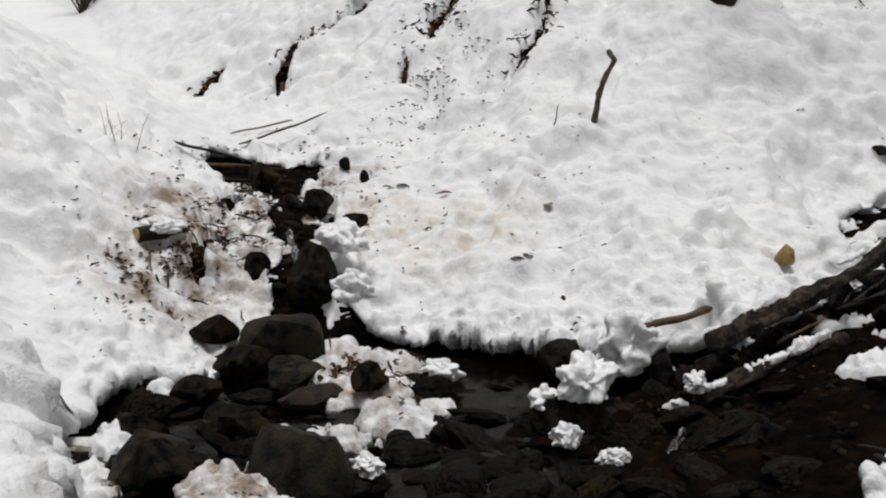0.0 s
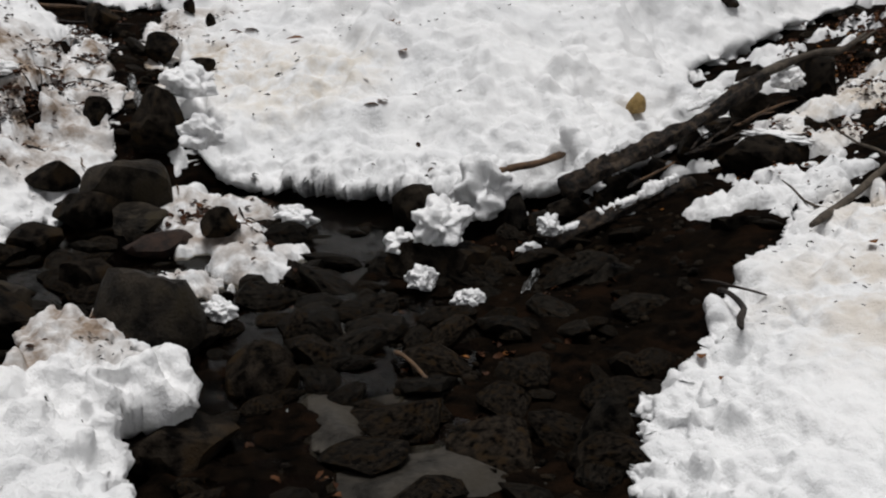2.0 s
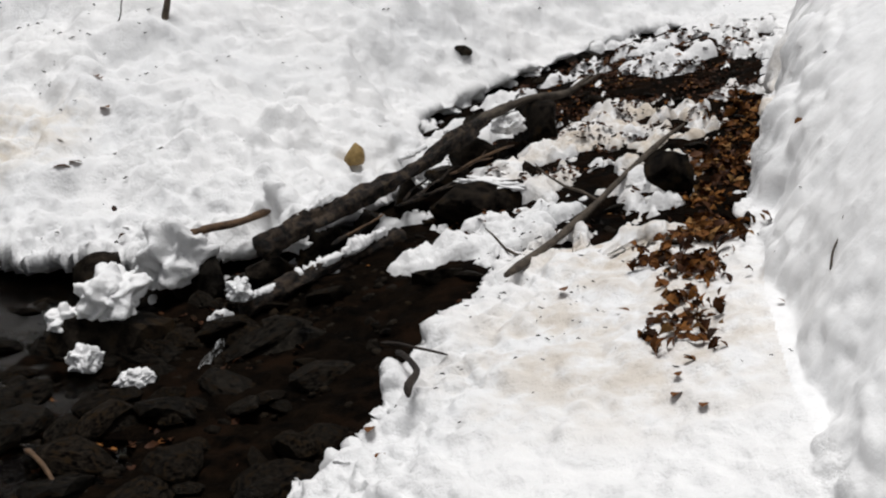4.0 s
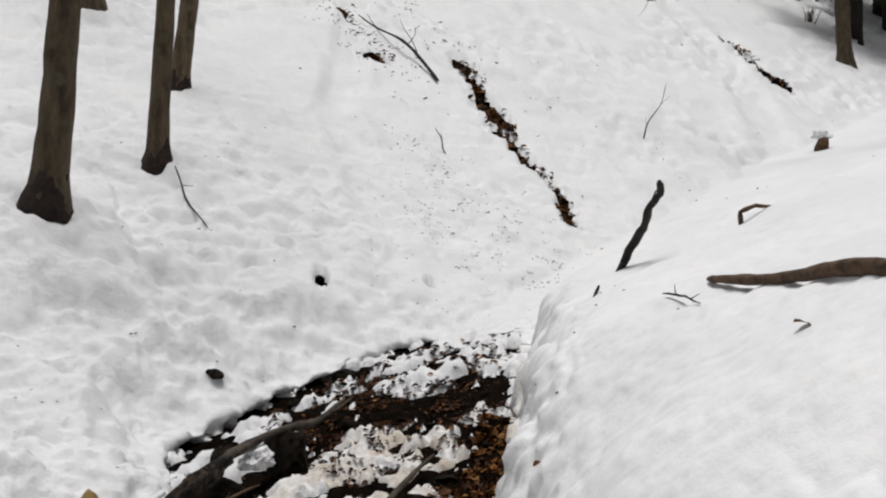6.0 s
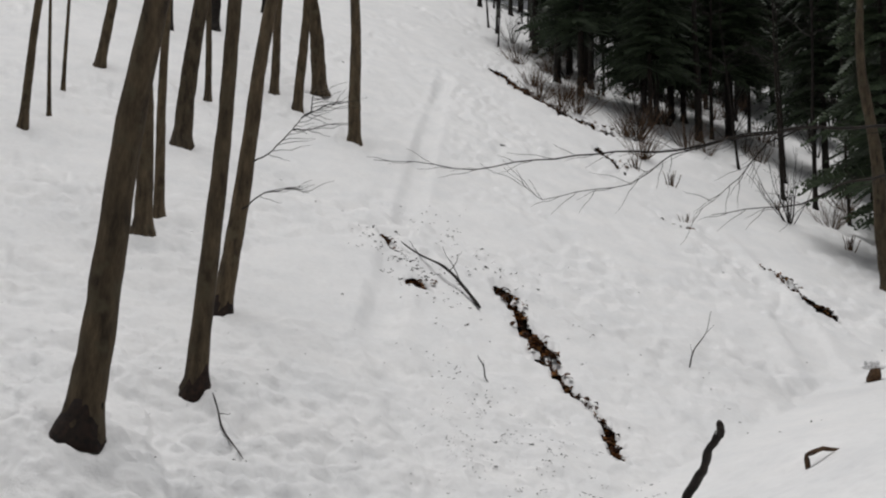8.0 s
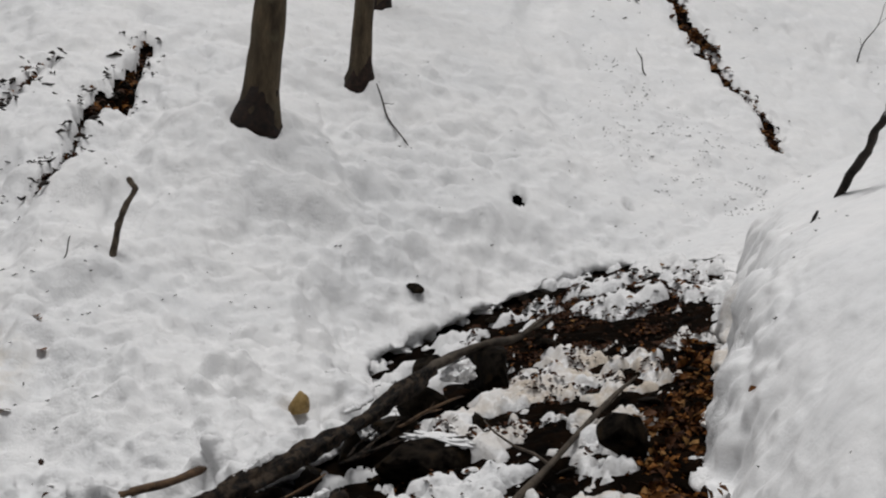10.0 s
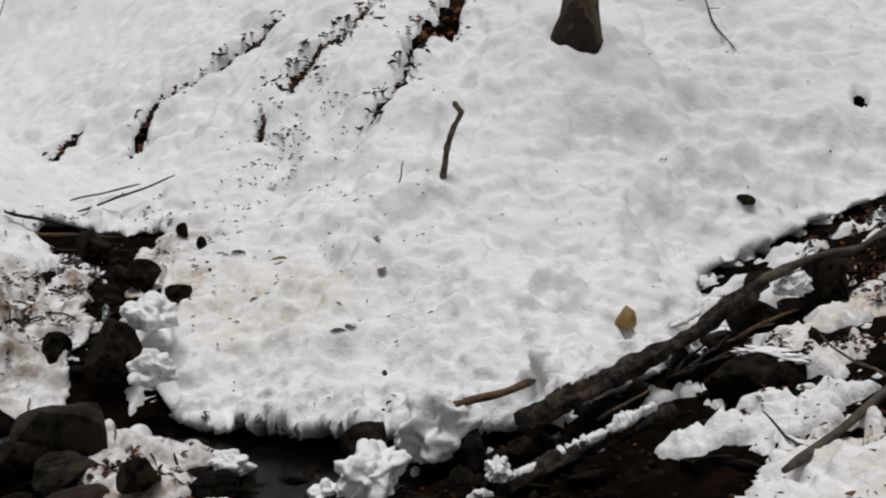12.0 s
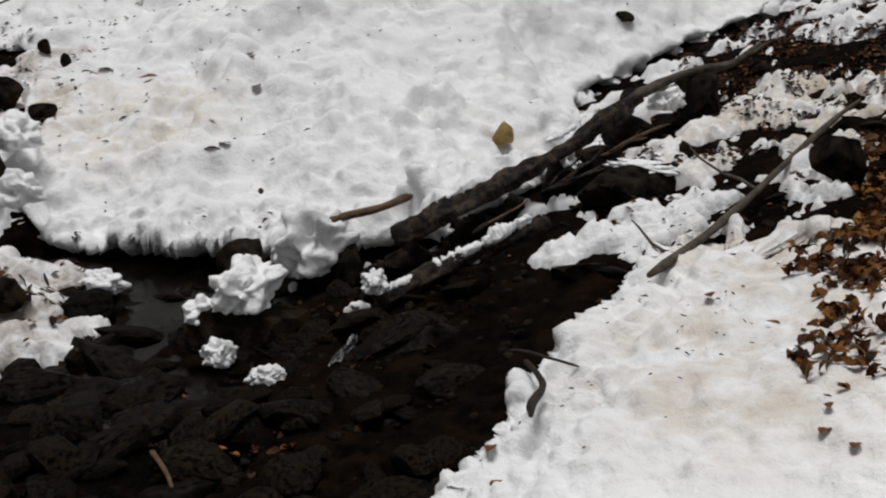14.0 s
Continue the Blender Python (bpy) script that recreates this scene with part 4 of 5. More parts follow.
tube(bm, [(0, 0, 0), (0.12, 0.12, 0.0), (0.18, 0.22, -0.02), (0.24, 0.3, -0.04)], [0.052, 0.055, 0.056, 0.05], 16, 0.12, 3)
part("bark", bm, DARK_BARK, cut_log)
bm = bmesh.new()
tube(bm, [(-0.006, -0.006, 0), (0.004, 0.004, 0)], [0.046, 0.046], 16)
part("cut_face", bm, CUT, cut_log, "pale yellow sawn face", False)


# trees
def tree(name, at, top, dia, label, seed, mat=BARK, height=14.0, limbs=9, bend=0.0):
    b, t = Vector(at), Vector(top)
    rnd = random.Random(seed)
    lean = (t - b) / max(t.z - b.z, 0.1)
    root = base(name, at, label, "tree", "bare trees")
    bm = bmesh.new()
    line, radii = [], []
    for k in range(64):
        h = -0.15 + (height + 0.15) * (k / 63) ** 1.4
        sway = Vector((math.sin(h * 1.1 + seed), math.cos(h * 0.9 + seed * 2), 0)) * 0.02 * min(h, 3) * dia * 2
        line.append(Vector((lean.x * min(h, 6), lean.y * min(h, 6), h)) + sway + Vector((bend * (1 - math.exp(-max(h, 0) / 0.5)), 0, 0)))
        flare = 1 + 0.46 * math.exp(-max(h, 0) / 0.16)
        radii.append(max(0.012, dia / 2 * (0.92 - 0.86 * h / height) * flare))
    tube(bm, line, radii, 18, 0.13, seed)
    part("trunk", bm, mat, root)
    if b.y < 16 and b.x < 6:
        foot = [(p, r * (1.05 - 0.28 * max(p.z, 0))) for p, r in zip(line, radii) if p.z < 0.34]
        bm = bmesh.new()
        tube(bm, [p for p, r in foot], [r for p, r in foot], 18, 0.2, seed + 3)
        part("root_collar", bm, WET_BARK, root, "dark wet bark at the foot")
    bm = bmesh.new()
    for j in range(limbs):
        k = rnd.randrange(38, 60)
        a = rnd.uniform(0, 6.28)
        n = rnd.uniform(0.12, 0.26) * height * (1.1 - k / 86)
        end = line[k] + Vector((math.cos(a) * n, math.sin(a) * n, n * rnd.uniform(0.5, 1.1)))
        limb = bent(line[k], end, 8, 0.04, seed + j)
        r = radii[k] * 0.5
        tube(bm, limb, [r * (1 - 0.11 * i) for i in range(8)], 6)
        for i in range(5):
            q = limb[rnd.randrange(2, 8)]
            a2 = a + rnd.uniform(-1.2, 1.2)
            m = n * rnd.uniform(0.25, 0.5)
            tube(bm, bent(q, q + Vector((math.cos(a2) * m, math.sin(a2) * m, m * rnd.uniform(0.1, 0.9))), 5, 0.05, seed + i), [r * 0.35, r * 0.3, r * 0.22, r * 0.15, r * 0.06], 4)
    part("crown", bm, mat, root)
    return root


tree("tree", (2.54, 10.86, snow_z(2.54, 10.86) - 0.03), (2.77, 10.72, 3.95), 0.35, "grey-brown tree trunk rising from a snowy hump", 2, BARK, 15, bend=0.02)
for at, top, dia, high, note, seed in [
        ((4.05, 12.88, 1.05), (4.16, 12.8, 5.3), 0.26, 13, "slender bare tree leaning on the snowy slope", 5),
        ((4.96, 15.4, 2.45), (5.27, 15.24, 6.07), 0.29, 13, "leaning bare tree on the snowy slope", 7),
        ((4.32, 18.0, 3.9), (4.17, 18.07, 7.3), 0.31, 14, "straight bare tree on the snowy slope", 8),
        ((4.8, 19.2, 4.55), (4.66, 19.28, 7.9), 0.2, 12, "thin bare tree on the snowy slope", 9),
        ((6.14, 23.89, 7.4), (6.25, 23.8, 11.2), 0.45, 14, "stout bare tree high on the slope", 10),
        ((11.23, 26.5, 9.0), (11.13, 26.56, 11.97), 0.38, 14, "dark straight tree high on the slope", 11),
        ((10.34, 28.7, 10.3), (10.4, 28.66, 12.6), 0.32, 13, "bare tree high on the slope", 12),
        ((11.82, 31.0, 12.0), (11.5, 31.1, 14.5), 0.52, 14, "stout leaning tree high on the slope", 13),
        ((7.64, 27.98, 9.0), (7.5, 28.0, 11.5), 0.2, 12, "thin bare tree high on the slope", 14),
        ((10.11, 30.2, 11.4), (10.11, 30.2, 13.4), 0.3, 12, "thin dark tree high on the slope", 15),
        ((2.8, 23.0, 6.3), (2.82, 23.0, 9.0), 0.2, 12, "thin bare tree beyond the slope", 16),
        ((3.39, 24.2, 7.0), (3.2, 24.2, 9.0), 0.1, 8, "sapling among the bare trees", 17),
        ((3.86, 26.4, 8.1), (3.8, 26.4, 9.5), 0.11, 8, "sapling among the bare trees", 18),
        ((5.01, 29.2, 9.8), (5.15, 29.2, 11.5), 0.3, 13, "bare tree high on the slope", 19)]:
    ground_here = snow_z(at[0], at[1])
    tree("tree", (at[0], at[1], ground_here - 0.05), (top[0], top[1], top[2] - at[2] + ground_here), dia, note, seed, BARK, high)


bm = bmesh.new()
lean_tree = [o for o in bpy.data.objects if o.get("label") == "leaning bare tree on the snowy slope"][0]
for way in ([(5.14, 14.95, 4.55), (5.34, 14.75, 4.69), (5.53, 14.5, 4.96), (5.63, 14.34, 5.14), (5.86, 14.22, 5.27), (6.11, 14.09, 5.36)], [(5.07, 15.1, 3.9), (5.3, 14.85, 4.11), (5.58, 14.67, 4.18), (5.95, 14.56, 4.14)],
            [(5.6, 14.36, 5.1), (5.72, 14.3, 5.2), (5.72, 14.3, 5.4), (5.8, 14.3, 5.55)], [(5.53, 14.5, 4.96), (5.75, 14.3, 4.95), (5.95, 14.2, 5.05)]):
    fine = []
    for a, b in zip(way, way[1:]):
        fine += bent(a, b, 5, 0.05, 8)[:-1]
    fine = [p - lean_tree.location for p in fine]
    tube(bm, fine, [0.012 * (1 - 0.8 * k / len(fine)) for k in range(len(fine))], 6, 0.2, 8)
    r = random.Random(9)
    for k in range(3, len(fine) - 1):
        tip = fine[k] + Vector((r.uniform(0.1, 0.5), r.uniform(-0.3, 0.1), r.uniform(-0.15, 0.3)))
        tube(bm, bent(fine[k], tip, 5, 0.06, k), [0.005, 0.0045, 0.004, 0.003, 0.002], 4)
part("side_branch", bm, DARK_BARK, lean_tree)


# ---- stones, leaves and litter of the brook ----
def leaf_shape(seed, cup=1.0):
    """A curled, lobed dead leaf about one metre long, to be scaled."""
    rnd = random.Random(seed)
    bm = bmesh.new()
    curl, twist = cup * rnd.uniform(0.3, 0.9), rnd.uniform(-0.6, 0.6)
    mid, left, right = [], [], []
    for k in range(8):
        t = k / 7
        w = 0.30 * math.sin(math.pi * min(1, t * 0.94 + 0.06)) * (1.0 if k % 2 else 0.78) + 0.01
        z = 0.16 * curl * math.sin(t * 3.0)
        mid.append(bm.verts.new((t - 0.5, 0, z)))
        left.append(bm.verts.new((t - 0.5 + 0.04, w, z + 0.35 * w * curl + twist * w * 0.5)))
        right.append(bm.verts.new((t - 0.5 + 0.04, -w, z + 0.35 * w * curl - twist * w * 0.5)))
    for k in range(7):
        bm.faces.new((mid[k], mid[k + 1], left[k + 1], left[k]))
        bm.faces.new((right[k], right[k + 1], mid[k + 1], mid[k]))
    return bm


def mesh_of(bm, name, mat, smooth=True):
    me = bpy.data.meshes.new(name)
    bm.to_mesh(me)
    bm.free()
    for p in me.polygons:
        p.use_smooth = smooth
    me.materials.append(mat)
    return me


LEAF_BMS = [leaf_shape(k, 1.9) for k in range(6)]
LEAF_MESHES = [mesh_of(leaf_shape(k), "leaf", LEAF) for k in range(6)]


def gathered(name, spots, shapes, mat, label, category):
    """Many small pieces laid into one mesh: spots are a pose and a scale each."""
    pts, faces = [], []
    raw = []
    for bm in shapes:
        bm.verts.index_update()
        raw.append((np.array([v.co[:] for v in bm.verts]), [[v.index for v in f.verts] for f in bm.faces]))
    start = 0
    for k, m in enumerate(spots):
        co, fs = raw[k % len(raw)]
        m = np.array(m)
        pts.append(co @ m[:3, :3].T + m[:3, 3])
        faces += [[i + start for i in f] for f in fs]
        start += len(co)
    me = bpy.data.meshes.new(name)
    me.from_pydata(np.concatenate(pts).tolist(), [], faces)
    me.polygons.foreach_set("use_smooth", np.ones(len(faces), bool))
    me.materials.append(mat)
    return tagged(new(name, me), label, category, kind="stuff")


def scatter(rnd, centre, spread, count, size, lift=0.0, on=snow_z, tilt=30, squash=1.0, clump=0.0):
    out = []
    for _ in range(count):
        for _ in range(6):
            x, y = rnd.gauss(centre[0], spread[0]), rnd.gauss(centre[1], spread[1])
            if not clump or noise.noise(Vector((x * 3.2, y * 3.2, clump))) + 0.5 * noise.noise(Vector((x * 8, y * 8, clump))) > 0.12:
                break
        s = size * rnd.uniform(0.6, 1.3)
        out.append((x, y, s, rnd.uniform(-tilt, tilt), rnd.uniform(-tilt, tilt), rnd.uniform(0, 360), lift))
    level = snow_level(np.array([o[0] for o in out]), np.array([o[1] for o in out]))
    z = level[0] + np.maximum(level[1], np.where(level[2] > 0.05, level[3] - 0.12, 0))
    return [pose(x, y, float(zz) + lift, a, b, c) @ Matrix.Diagonal((s, s, s * squash, 1)) for (x, y, s, a, b, c, lift), zz in zip(out, z)]


rnd = random.Random(77)
pile = []
for (ax, ay), (bx, by), n, w in (((2.5, 3.45), (2.85, 4.1), 170, 0.06), ((2.85, 4.1), (3.15, 4.5), 330, 0.10), ((3.15, 4.5), (3.65, 5.15), 560, 0.11), ((3.65, 5.15), (4.2, 5.9), 480, 0.10), ((4.2, 5.9), (4.6, 6.5), 240, 0.12)):
    for k in range(n // 9):
        t = rnd.random()
        pile += scatter(rnd, (ax + (bx - ax) * t, ay + (by - ay) * t), (w, w), 8, rnd.choice((0.04, 0.05, 0.07)), 0.02, tilt=70, clump=11.0)
pile = [m for m in pile if beside(np.array([m.translation.x]), np.array([m.translation.y]), MOUND)[0] < (-0.03 if m.translation.y > 4.8 else 0.3)]
gathered("leaf_pile", pile[::3], LEAF_BMS, LEAF_DARK, "dark brown dead leaves heaped at the mound's foot", "leaves")
gathered("leaf_pile", [m for k, m in enumerate(pile) if k % 3], LEAF_BMS, LEAF, "brown dead oak leaves heaped at the mound's foot", "leaves")
dark = []
for c, sp, n in (((4.5, 7.6), (0.42, 0.45), 300), ((4.2, 6.9), (0.5, 0.4), 110), ((5.0, 8.2), (0.4, 0.3), 110), ((3.6, 6.0), (0.6, 0.5), 90), ((4.6, 8.7), (0.6, 0.25), 90), ((2.3, 6.4), (0.45, 0.4), 60),
                 ((-1.75, 8.5), (0.2, 0.6), 300), ((-1.9, 7.3), (0.2, 0.3), 170), ((-1.7, 9.8), (0.5, 0.35), 90), ((-1.15, 4.4), (0.15, 0.25), 60), ((0.4, 4.0), (0.5, 0.9), 90), ((0.9, 5.3), (0.5, 0.5), 40), ((-0.9, 8.8), (0.2, 0.5), 40), ((-0.45, 6.0), (0.25, 0.35), 70)):
    dark += scatter(rnd, c, sp, int(n * (6.0 if c[0] > 2 else 1.6 if c[0] > 0 else 2.0)), rnd.choice((0.04, 0.055)), 0.008, tilt=36, squash=0.6, clump=3.0)
px, py = (np.array([m.translation[k] for m in dark]) for k in (0, 1))
keep = (px < 1) | ((snow_edge(px, py) < 0.03) & (beside(px, py, MOUND) < -0.12))
dark = [m for m, k in zip(dark, keep) if k]
gathered("leaf_litter", [m for k, m in enumerate(dark) if k % 8 == 0 and m.translation.x > -0.2], LEAF_BMS, LEAF, "brown dead leaves scattered over stones and snow", "leaves")
gathered("leaf_litter", [m for k, m in enumerate(dark) if k % 8 or m.translation.x <= -0.2], LEAF_BMS, LEAF_DARK, "dark wet leaves scattered over stones and snow", "leaves")
trench = []
for (line, w), n in zip(SCARS, (240, 200, 60, 60, 130, 90, 20, 25, 160, 30, 40, 60, 500, 40)):
    for k in range(n):
        i = rnd.randrange(len(line) - 1)
        t = rnd.random()
        x, y = (line[i][j] + (line[i + 1][j] - line[i][j]) * t for j in (0, 1))
        trench += scatter(rnd, (x, y), (w * 0.5, w * 0.5), 1, 0.12 if y > 14 else 0.09, 0.03, tilt=45)
gathered("scar_litter", trench[::2], LEAF_BMS, LEAF, "brown dead leaves in a bare strip of hillside", "leaves")
gathered("scar_litter", trench[1::2], LEAF_BMS, LEAF_DARK, "dead leaves in bare strips of the hillside", "leaves")


def chip_shape(seed):
    r = random.Random(seed)
    bm = bmesh.new()
    tube(bm, bent((-0.5, 0, 0), (0.5, 0, 0), 4, 0.1, seed), [0.05, 0.10 + 0.05 * r.random(), 0.09, 0.03], 5)
    return bm


CHIPS = [chip_shape(k) for k in range(5)]
bits = []
for c, sp, n, s in (((-0.1, 11.3), (0.35, 0.6), 110, 0.06), ((-0.3, 10.2), (0.5, 0.5), 60, 0.05), ((0.1, 8.4), (0.6, 0.7), 60, 0.045), ((7.6, 11.6), (0.55, 0.8), 200, 0.034), ((7.0, 10.3), (0.6, 0.4), 40, 0.035),
                    ((9.1, 18.4), (0.35, 1.1), 130, 0.08), ((11.0, 19.8), (0.35, 1.2), 60, 0.08), ((7.84, 13.1), (0.3, 0.8), 40, 0.05), ((2.3, 4.0), (0.5, 0.5), 60, 0.025), ((3.4, 5.6), (0.6, 0.6), 120, 0.035),
                    ((-1.7, 8.4), (0.35, 0.8), 160, 0.05), ((-1.6, 6.7), (0.5, 0.6), 60, 0.04), ((1.5, 8.5), (1.6, 1.4), 60, 0.03), ((5.0, 12.0), (2.5, 2.0), 60, 0.04), ((12.0, 15.0), (3.0, 3.0), 30, 0.07), ((-0.7, 4.1), (0.2, 0.4), 40, 0.03)):
    bits += scatter(rnd, c, sp, int(n * 1.5), s * 0.85, 0.004, tilt=20, clump=7.0)
for line, w in ((SCARS[4][0], 0.13), (SCARS[5][0], 0.07), (SCARS[2][0], 0.1), (SCARS[3][0], 0.12)):
    for (ax, ay), (bx, by) in zip(line, line[1:]):
        for k in range(9):
            t = rnd.random()
            bits += scatter(rnd, (ax + (bx - ax) * t, ay + (by - ay) * t), (w, w), 4, rnd.choice((0.06, 0.09, 0.13)), 0.006, tilt=25)
gathered("bark_litter", bits, CHIPS, DARK_BARK, "small dark bark and twig scraps on snow", "litter")


# single leaves that lie on the snow
for x, y, s, kind in ((2.44, 4.32, 0.1, 1), (2.73, 4.04, 0.11, 2), (2.52, 3.95, 0.09, 4), (2.65, 3.72, 0.1, 1), (2.59, 3.51, 0.1, 2), (2.35, 3.23, 0.09, 5), (1.46, 3.44, 0.08, 3), (1.51, 3.78, 0.1, 3),
                      (2.95, 3.59, 0.05, 1), (-0.41, 9.52, 0.2, 3), (-0.49, 8.96, 0.17, 0), (-0.38, 8.98, 0.16, 3), (-0.04, 8.63, 0.2, 3), (0.47, 7.22, 0.15, 0), (0.54, 7.26, 0.13, 3), (0.73, 7.96, 0.16, 3), (0.71, 8.16, 0.1, 0), (0.69, 8.45, 0.13, 0), (3.82, 3.21, 0.13, 5), (2.68, 3.85, 0.07, 3), (2.72, 3.9, 0.08, 1), (2.6, 3.66, 0.08, 3), (2.66, 3.55, 0.07, 4), (2.5, 3.42, 0.08, 3), (2.42, 3.35, 0.07, 1), (2.38, 3.12, 0.08, 3), (2.8, 4.1, 0.08, 1), (0.45, 7.62, 0.06, 3)):
    leaf = new("leaf", LEAF_MESHES[kind])
    leaf.matrix_world = pose(x, y, snow_z(x, y) + 0.012, 8, -6, x * 400) @ Matrix.Diagonal((0.72 * s, 0.72 * s, 0.6 * s, 1))
    tagged(leaf, "curled dead brown leaf lying on the snow", "leaf", "single leaves")

# slabs and stones of the bed, each an object of its own
SLABS = []
for k in range(12):
    bm = rock_mesh(200 + k, 1.0, 8, 2)
    SLABS.append(mesh_of(bm, "bed_stone", SLATE if k % 3 else ROCK, False))
count = 0
while count < 250:
    zone = rnd.random()
    x, y = (rnd.uniform(-1.6, 1.5), rnd.uniform(2.3, 6.6)) if zone < 0.62 else ((rnd.uniform(1.3, 5.2), rnd.uniform(5.0, 9.0)) if zone < 0.82 else (rnd.uniform(-2.0, -0.7), rnd.uniform(6.6, 10.6)))
    if snow_edge(np.array([x]), np.array([y]))[0] > -0.04:
        continue
    s = rnd.choice((0.09, 0.12, 0.16, 0.2, 0.28, 0.36)) * (1.1 if y < 5.5 else 0.9) * (0.6 if x > 1.9 else 1.0)
    ob = new("bed_stone", SLABS[count % 12])
    ob.matrix_world = pose(x, y, bed_z(x, y) + 0.02, rnd.uniform(-18, 18), rnd.uniform(-18, 18), rnd.uniform(0, 360)) @ Matrix.Diagonal((s, s * rnd.uniform(0.5, 0.9), s * rnd.uniform(0.2, 0.42), 1))
    tagged(ob, "flat dark wet stone in the brook bed", "stone", "brook bed stones")
    count += 1
while count < 400:
    zone_left = count % 2
    x, y = (rnd.uniform(-1.6, 0.1), rnd.uniform(4.2, 6.6)) if zone_left else (rnd.uniform(-0.5, 1.3), rnd.uniform(2.6, 6.2))
    count += 1
    if not zone_left and count % 3:
        continue
    if snow_edge(np.array([x]), np.array([y]))[0] > -0.06:
        continue
    s = rnd.choice((0.12, 0.16, 0.22, 0.3)) * (1.15 if zone_left else 1.0)
    ob = new("bed_stone", SLABS[count % 12])
    ob.matrix_world = pose(x, y, bed_z(x, y) + 0.03, rnd.uniform(-12, 12), rnd.uniform(-12, 12), rnd.uniform(0, 360)) @ Matrix.Diagonal((s, s * rnd.uniform(0.5, 0.9), s * rnd.uniform(0.35, 0.6), 1))
    tagged(ob, "dark wet stone standing out of shallow brook water", "stone", "brook bed stones")
gravel = []
for c, sp, n, s in (((0.4, 3.2), (0.5, 0.8), 500, 0.05), ((0.2, 5.0), (0.8, 0.8), 500, 0.06), ((1.6, 5.6), (0.4, 0.4), 200, 0.06), ((-1.3, 8.4), (0.2, 1.0), 260, 0.08), ((3.5, 7.2), (0.9, 0.8), 200, 0.06), ((-1.2, 5.4), (0.4, 0.3), 150, 0.06)):
    for m in scatter(rnd, c, sp, n, s, 0.004, tilt=30, squash=0.6):
        if snow_edge(np.array([m.translation.x]), np.array([m.translation.y]))[0] < -0.05 and bed_snow(np.array([m.translation.x]), np.array([m.translation.y]))[0] < -0.02:
            gravel.append(m)
gathered("gravel", gravel, [rock_mesh(300 + k, 1.0, 6, 1) for k in range(6)], ROCK, "dark wet gravel between the brook stones", "gravel")


# ---- woods ----
def conifer(name, at, height, reach, seed, label, low=1.6):
    rnd = random.Random(seed)
    root = base(name, at, label, "conifer", "conifers")
    bm = bmesh.new()
    tube(bm, [(0, 0, -0.3 + (height + 0.3) * k / 11) for k in range(12)], [0.16 * (1.02 - k / 11) + 0.01 for k in range(12)], 8, 0.15, seed)
    part("trunk", bm, DARK_BARK, root)
    pts, faces = [], []
    z = low
    while z < height - 0.2:
        n = rnd.randrange(5, 8)
        for j in range(n):
            a = rnd.uniform(0, 6.28)
            size = reach * (1 - z / height) ** 0.8 * rnd.uniform(0.7, 1.1) + 0.15
            out = Vector((math.cos(a), math.sin(a), 0))
            side = Vector((-out.y, out.x, 0))
            for k in range(16):
                t = (k + 1) / 16
                p = out * size * t + Vector((0, 0, z + 0.1 * size * t - 0.42 * size * t * t))
                for sgn in (-1, 1):
                    w = size * 0.34 * (1.05 - t) * rnd.uniform(0.6, 1.3) + 0.05
                    q = p + side * sgn * w + out * w * 0.55 + Vector((0, 0, -w * rnd.uniform(0.2, 0.7)))
                    wide = out * 0.05 + Vector((0, 0, 0.035))
                    i = len(pts)
                    pts += [p - wide, p + wide, q + wide * 0.4, q - wide * 0.5]
                    faces.append((i, i + 1, i + 2, i + 3))
        z += rnd.uniform(0.3, 0.5)
    me = bpy.data.meshes.new("crown")
    me.from_pydata([tuple(p) for p in pts], [], faces)
    me.materials.append(NEEDLE)
    crown = new("crown", me)
    crown.parent = root
    return root


def shrub(name, at, height, stems, seed, label, spread=0.5, mat=DARK_BARK, thick=1.0):
    rnd = random.Random(seed)
    root = base(name, at, label, "shrub", "bare shrubs")
    for j in range(stems):
        bm = bmesh.new()
        a, lean = rnd.uniform(0, 6.28), rnd.uniform(0.1, 1) * spread
        foot = Vector((math.cos(a) * 0.15 * lean, math.sin(a) * 0.15 * lean, -0.1))
        tip = Vector((math.cos(a) * lean * height, math.sin(a) * lean * height, height * rnd.uniform(0.7, 1.05)))
        line = bent(foot, tip, 7, 0.03, seed + j)
        tube(bm, line, [thick * r for r in (0.016, 0.015, 0.013, 0.011, 0.009, 0.007, 0.004)], 5)
        for i in range(3):
            q = line[rnd.randrange(2, 6)]
            tube(bm, bent(q, q + Vector((rnd.uniform(-0.3, 0.3), rnd.uniform(-0.3, 0.3), rnd.uniform(0.15, 0.4))) * height * 0.5, 4, 0.04, seed + i), [thick * r for r in (0.007, 0.006, 0.005, 0.003)], 4)
        part("stem", bm, mat, root)
    return root


def put_all(kinds, spots, seed):
    """Copies of the kinds at the spots, each turned and sized a little differently."""
    r = random.Random(seed)
    for k, (x, y) in enumerate(spots):
        s = r.uniform(0.75, 1.2)
        c = copy_thing(kinds[k % len(kinds)], pose(x, y, snow_z(x, y) - 0.05, 0, 0, r.uniform(0, 360)))
        c.scale = (s, s, s * r.uniform(0.9, 1.15))


def zone(seed, count, x0, x1, y0, y1, keep):
    r = random.Random(seed)
    out = []
    while len(out) < count:
        x, y = r.uniform(x0, x1), r.uniform(y0, y1)
        if keep(x, y):
            out.append((x, y))
    return out


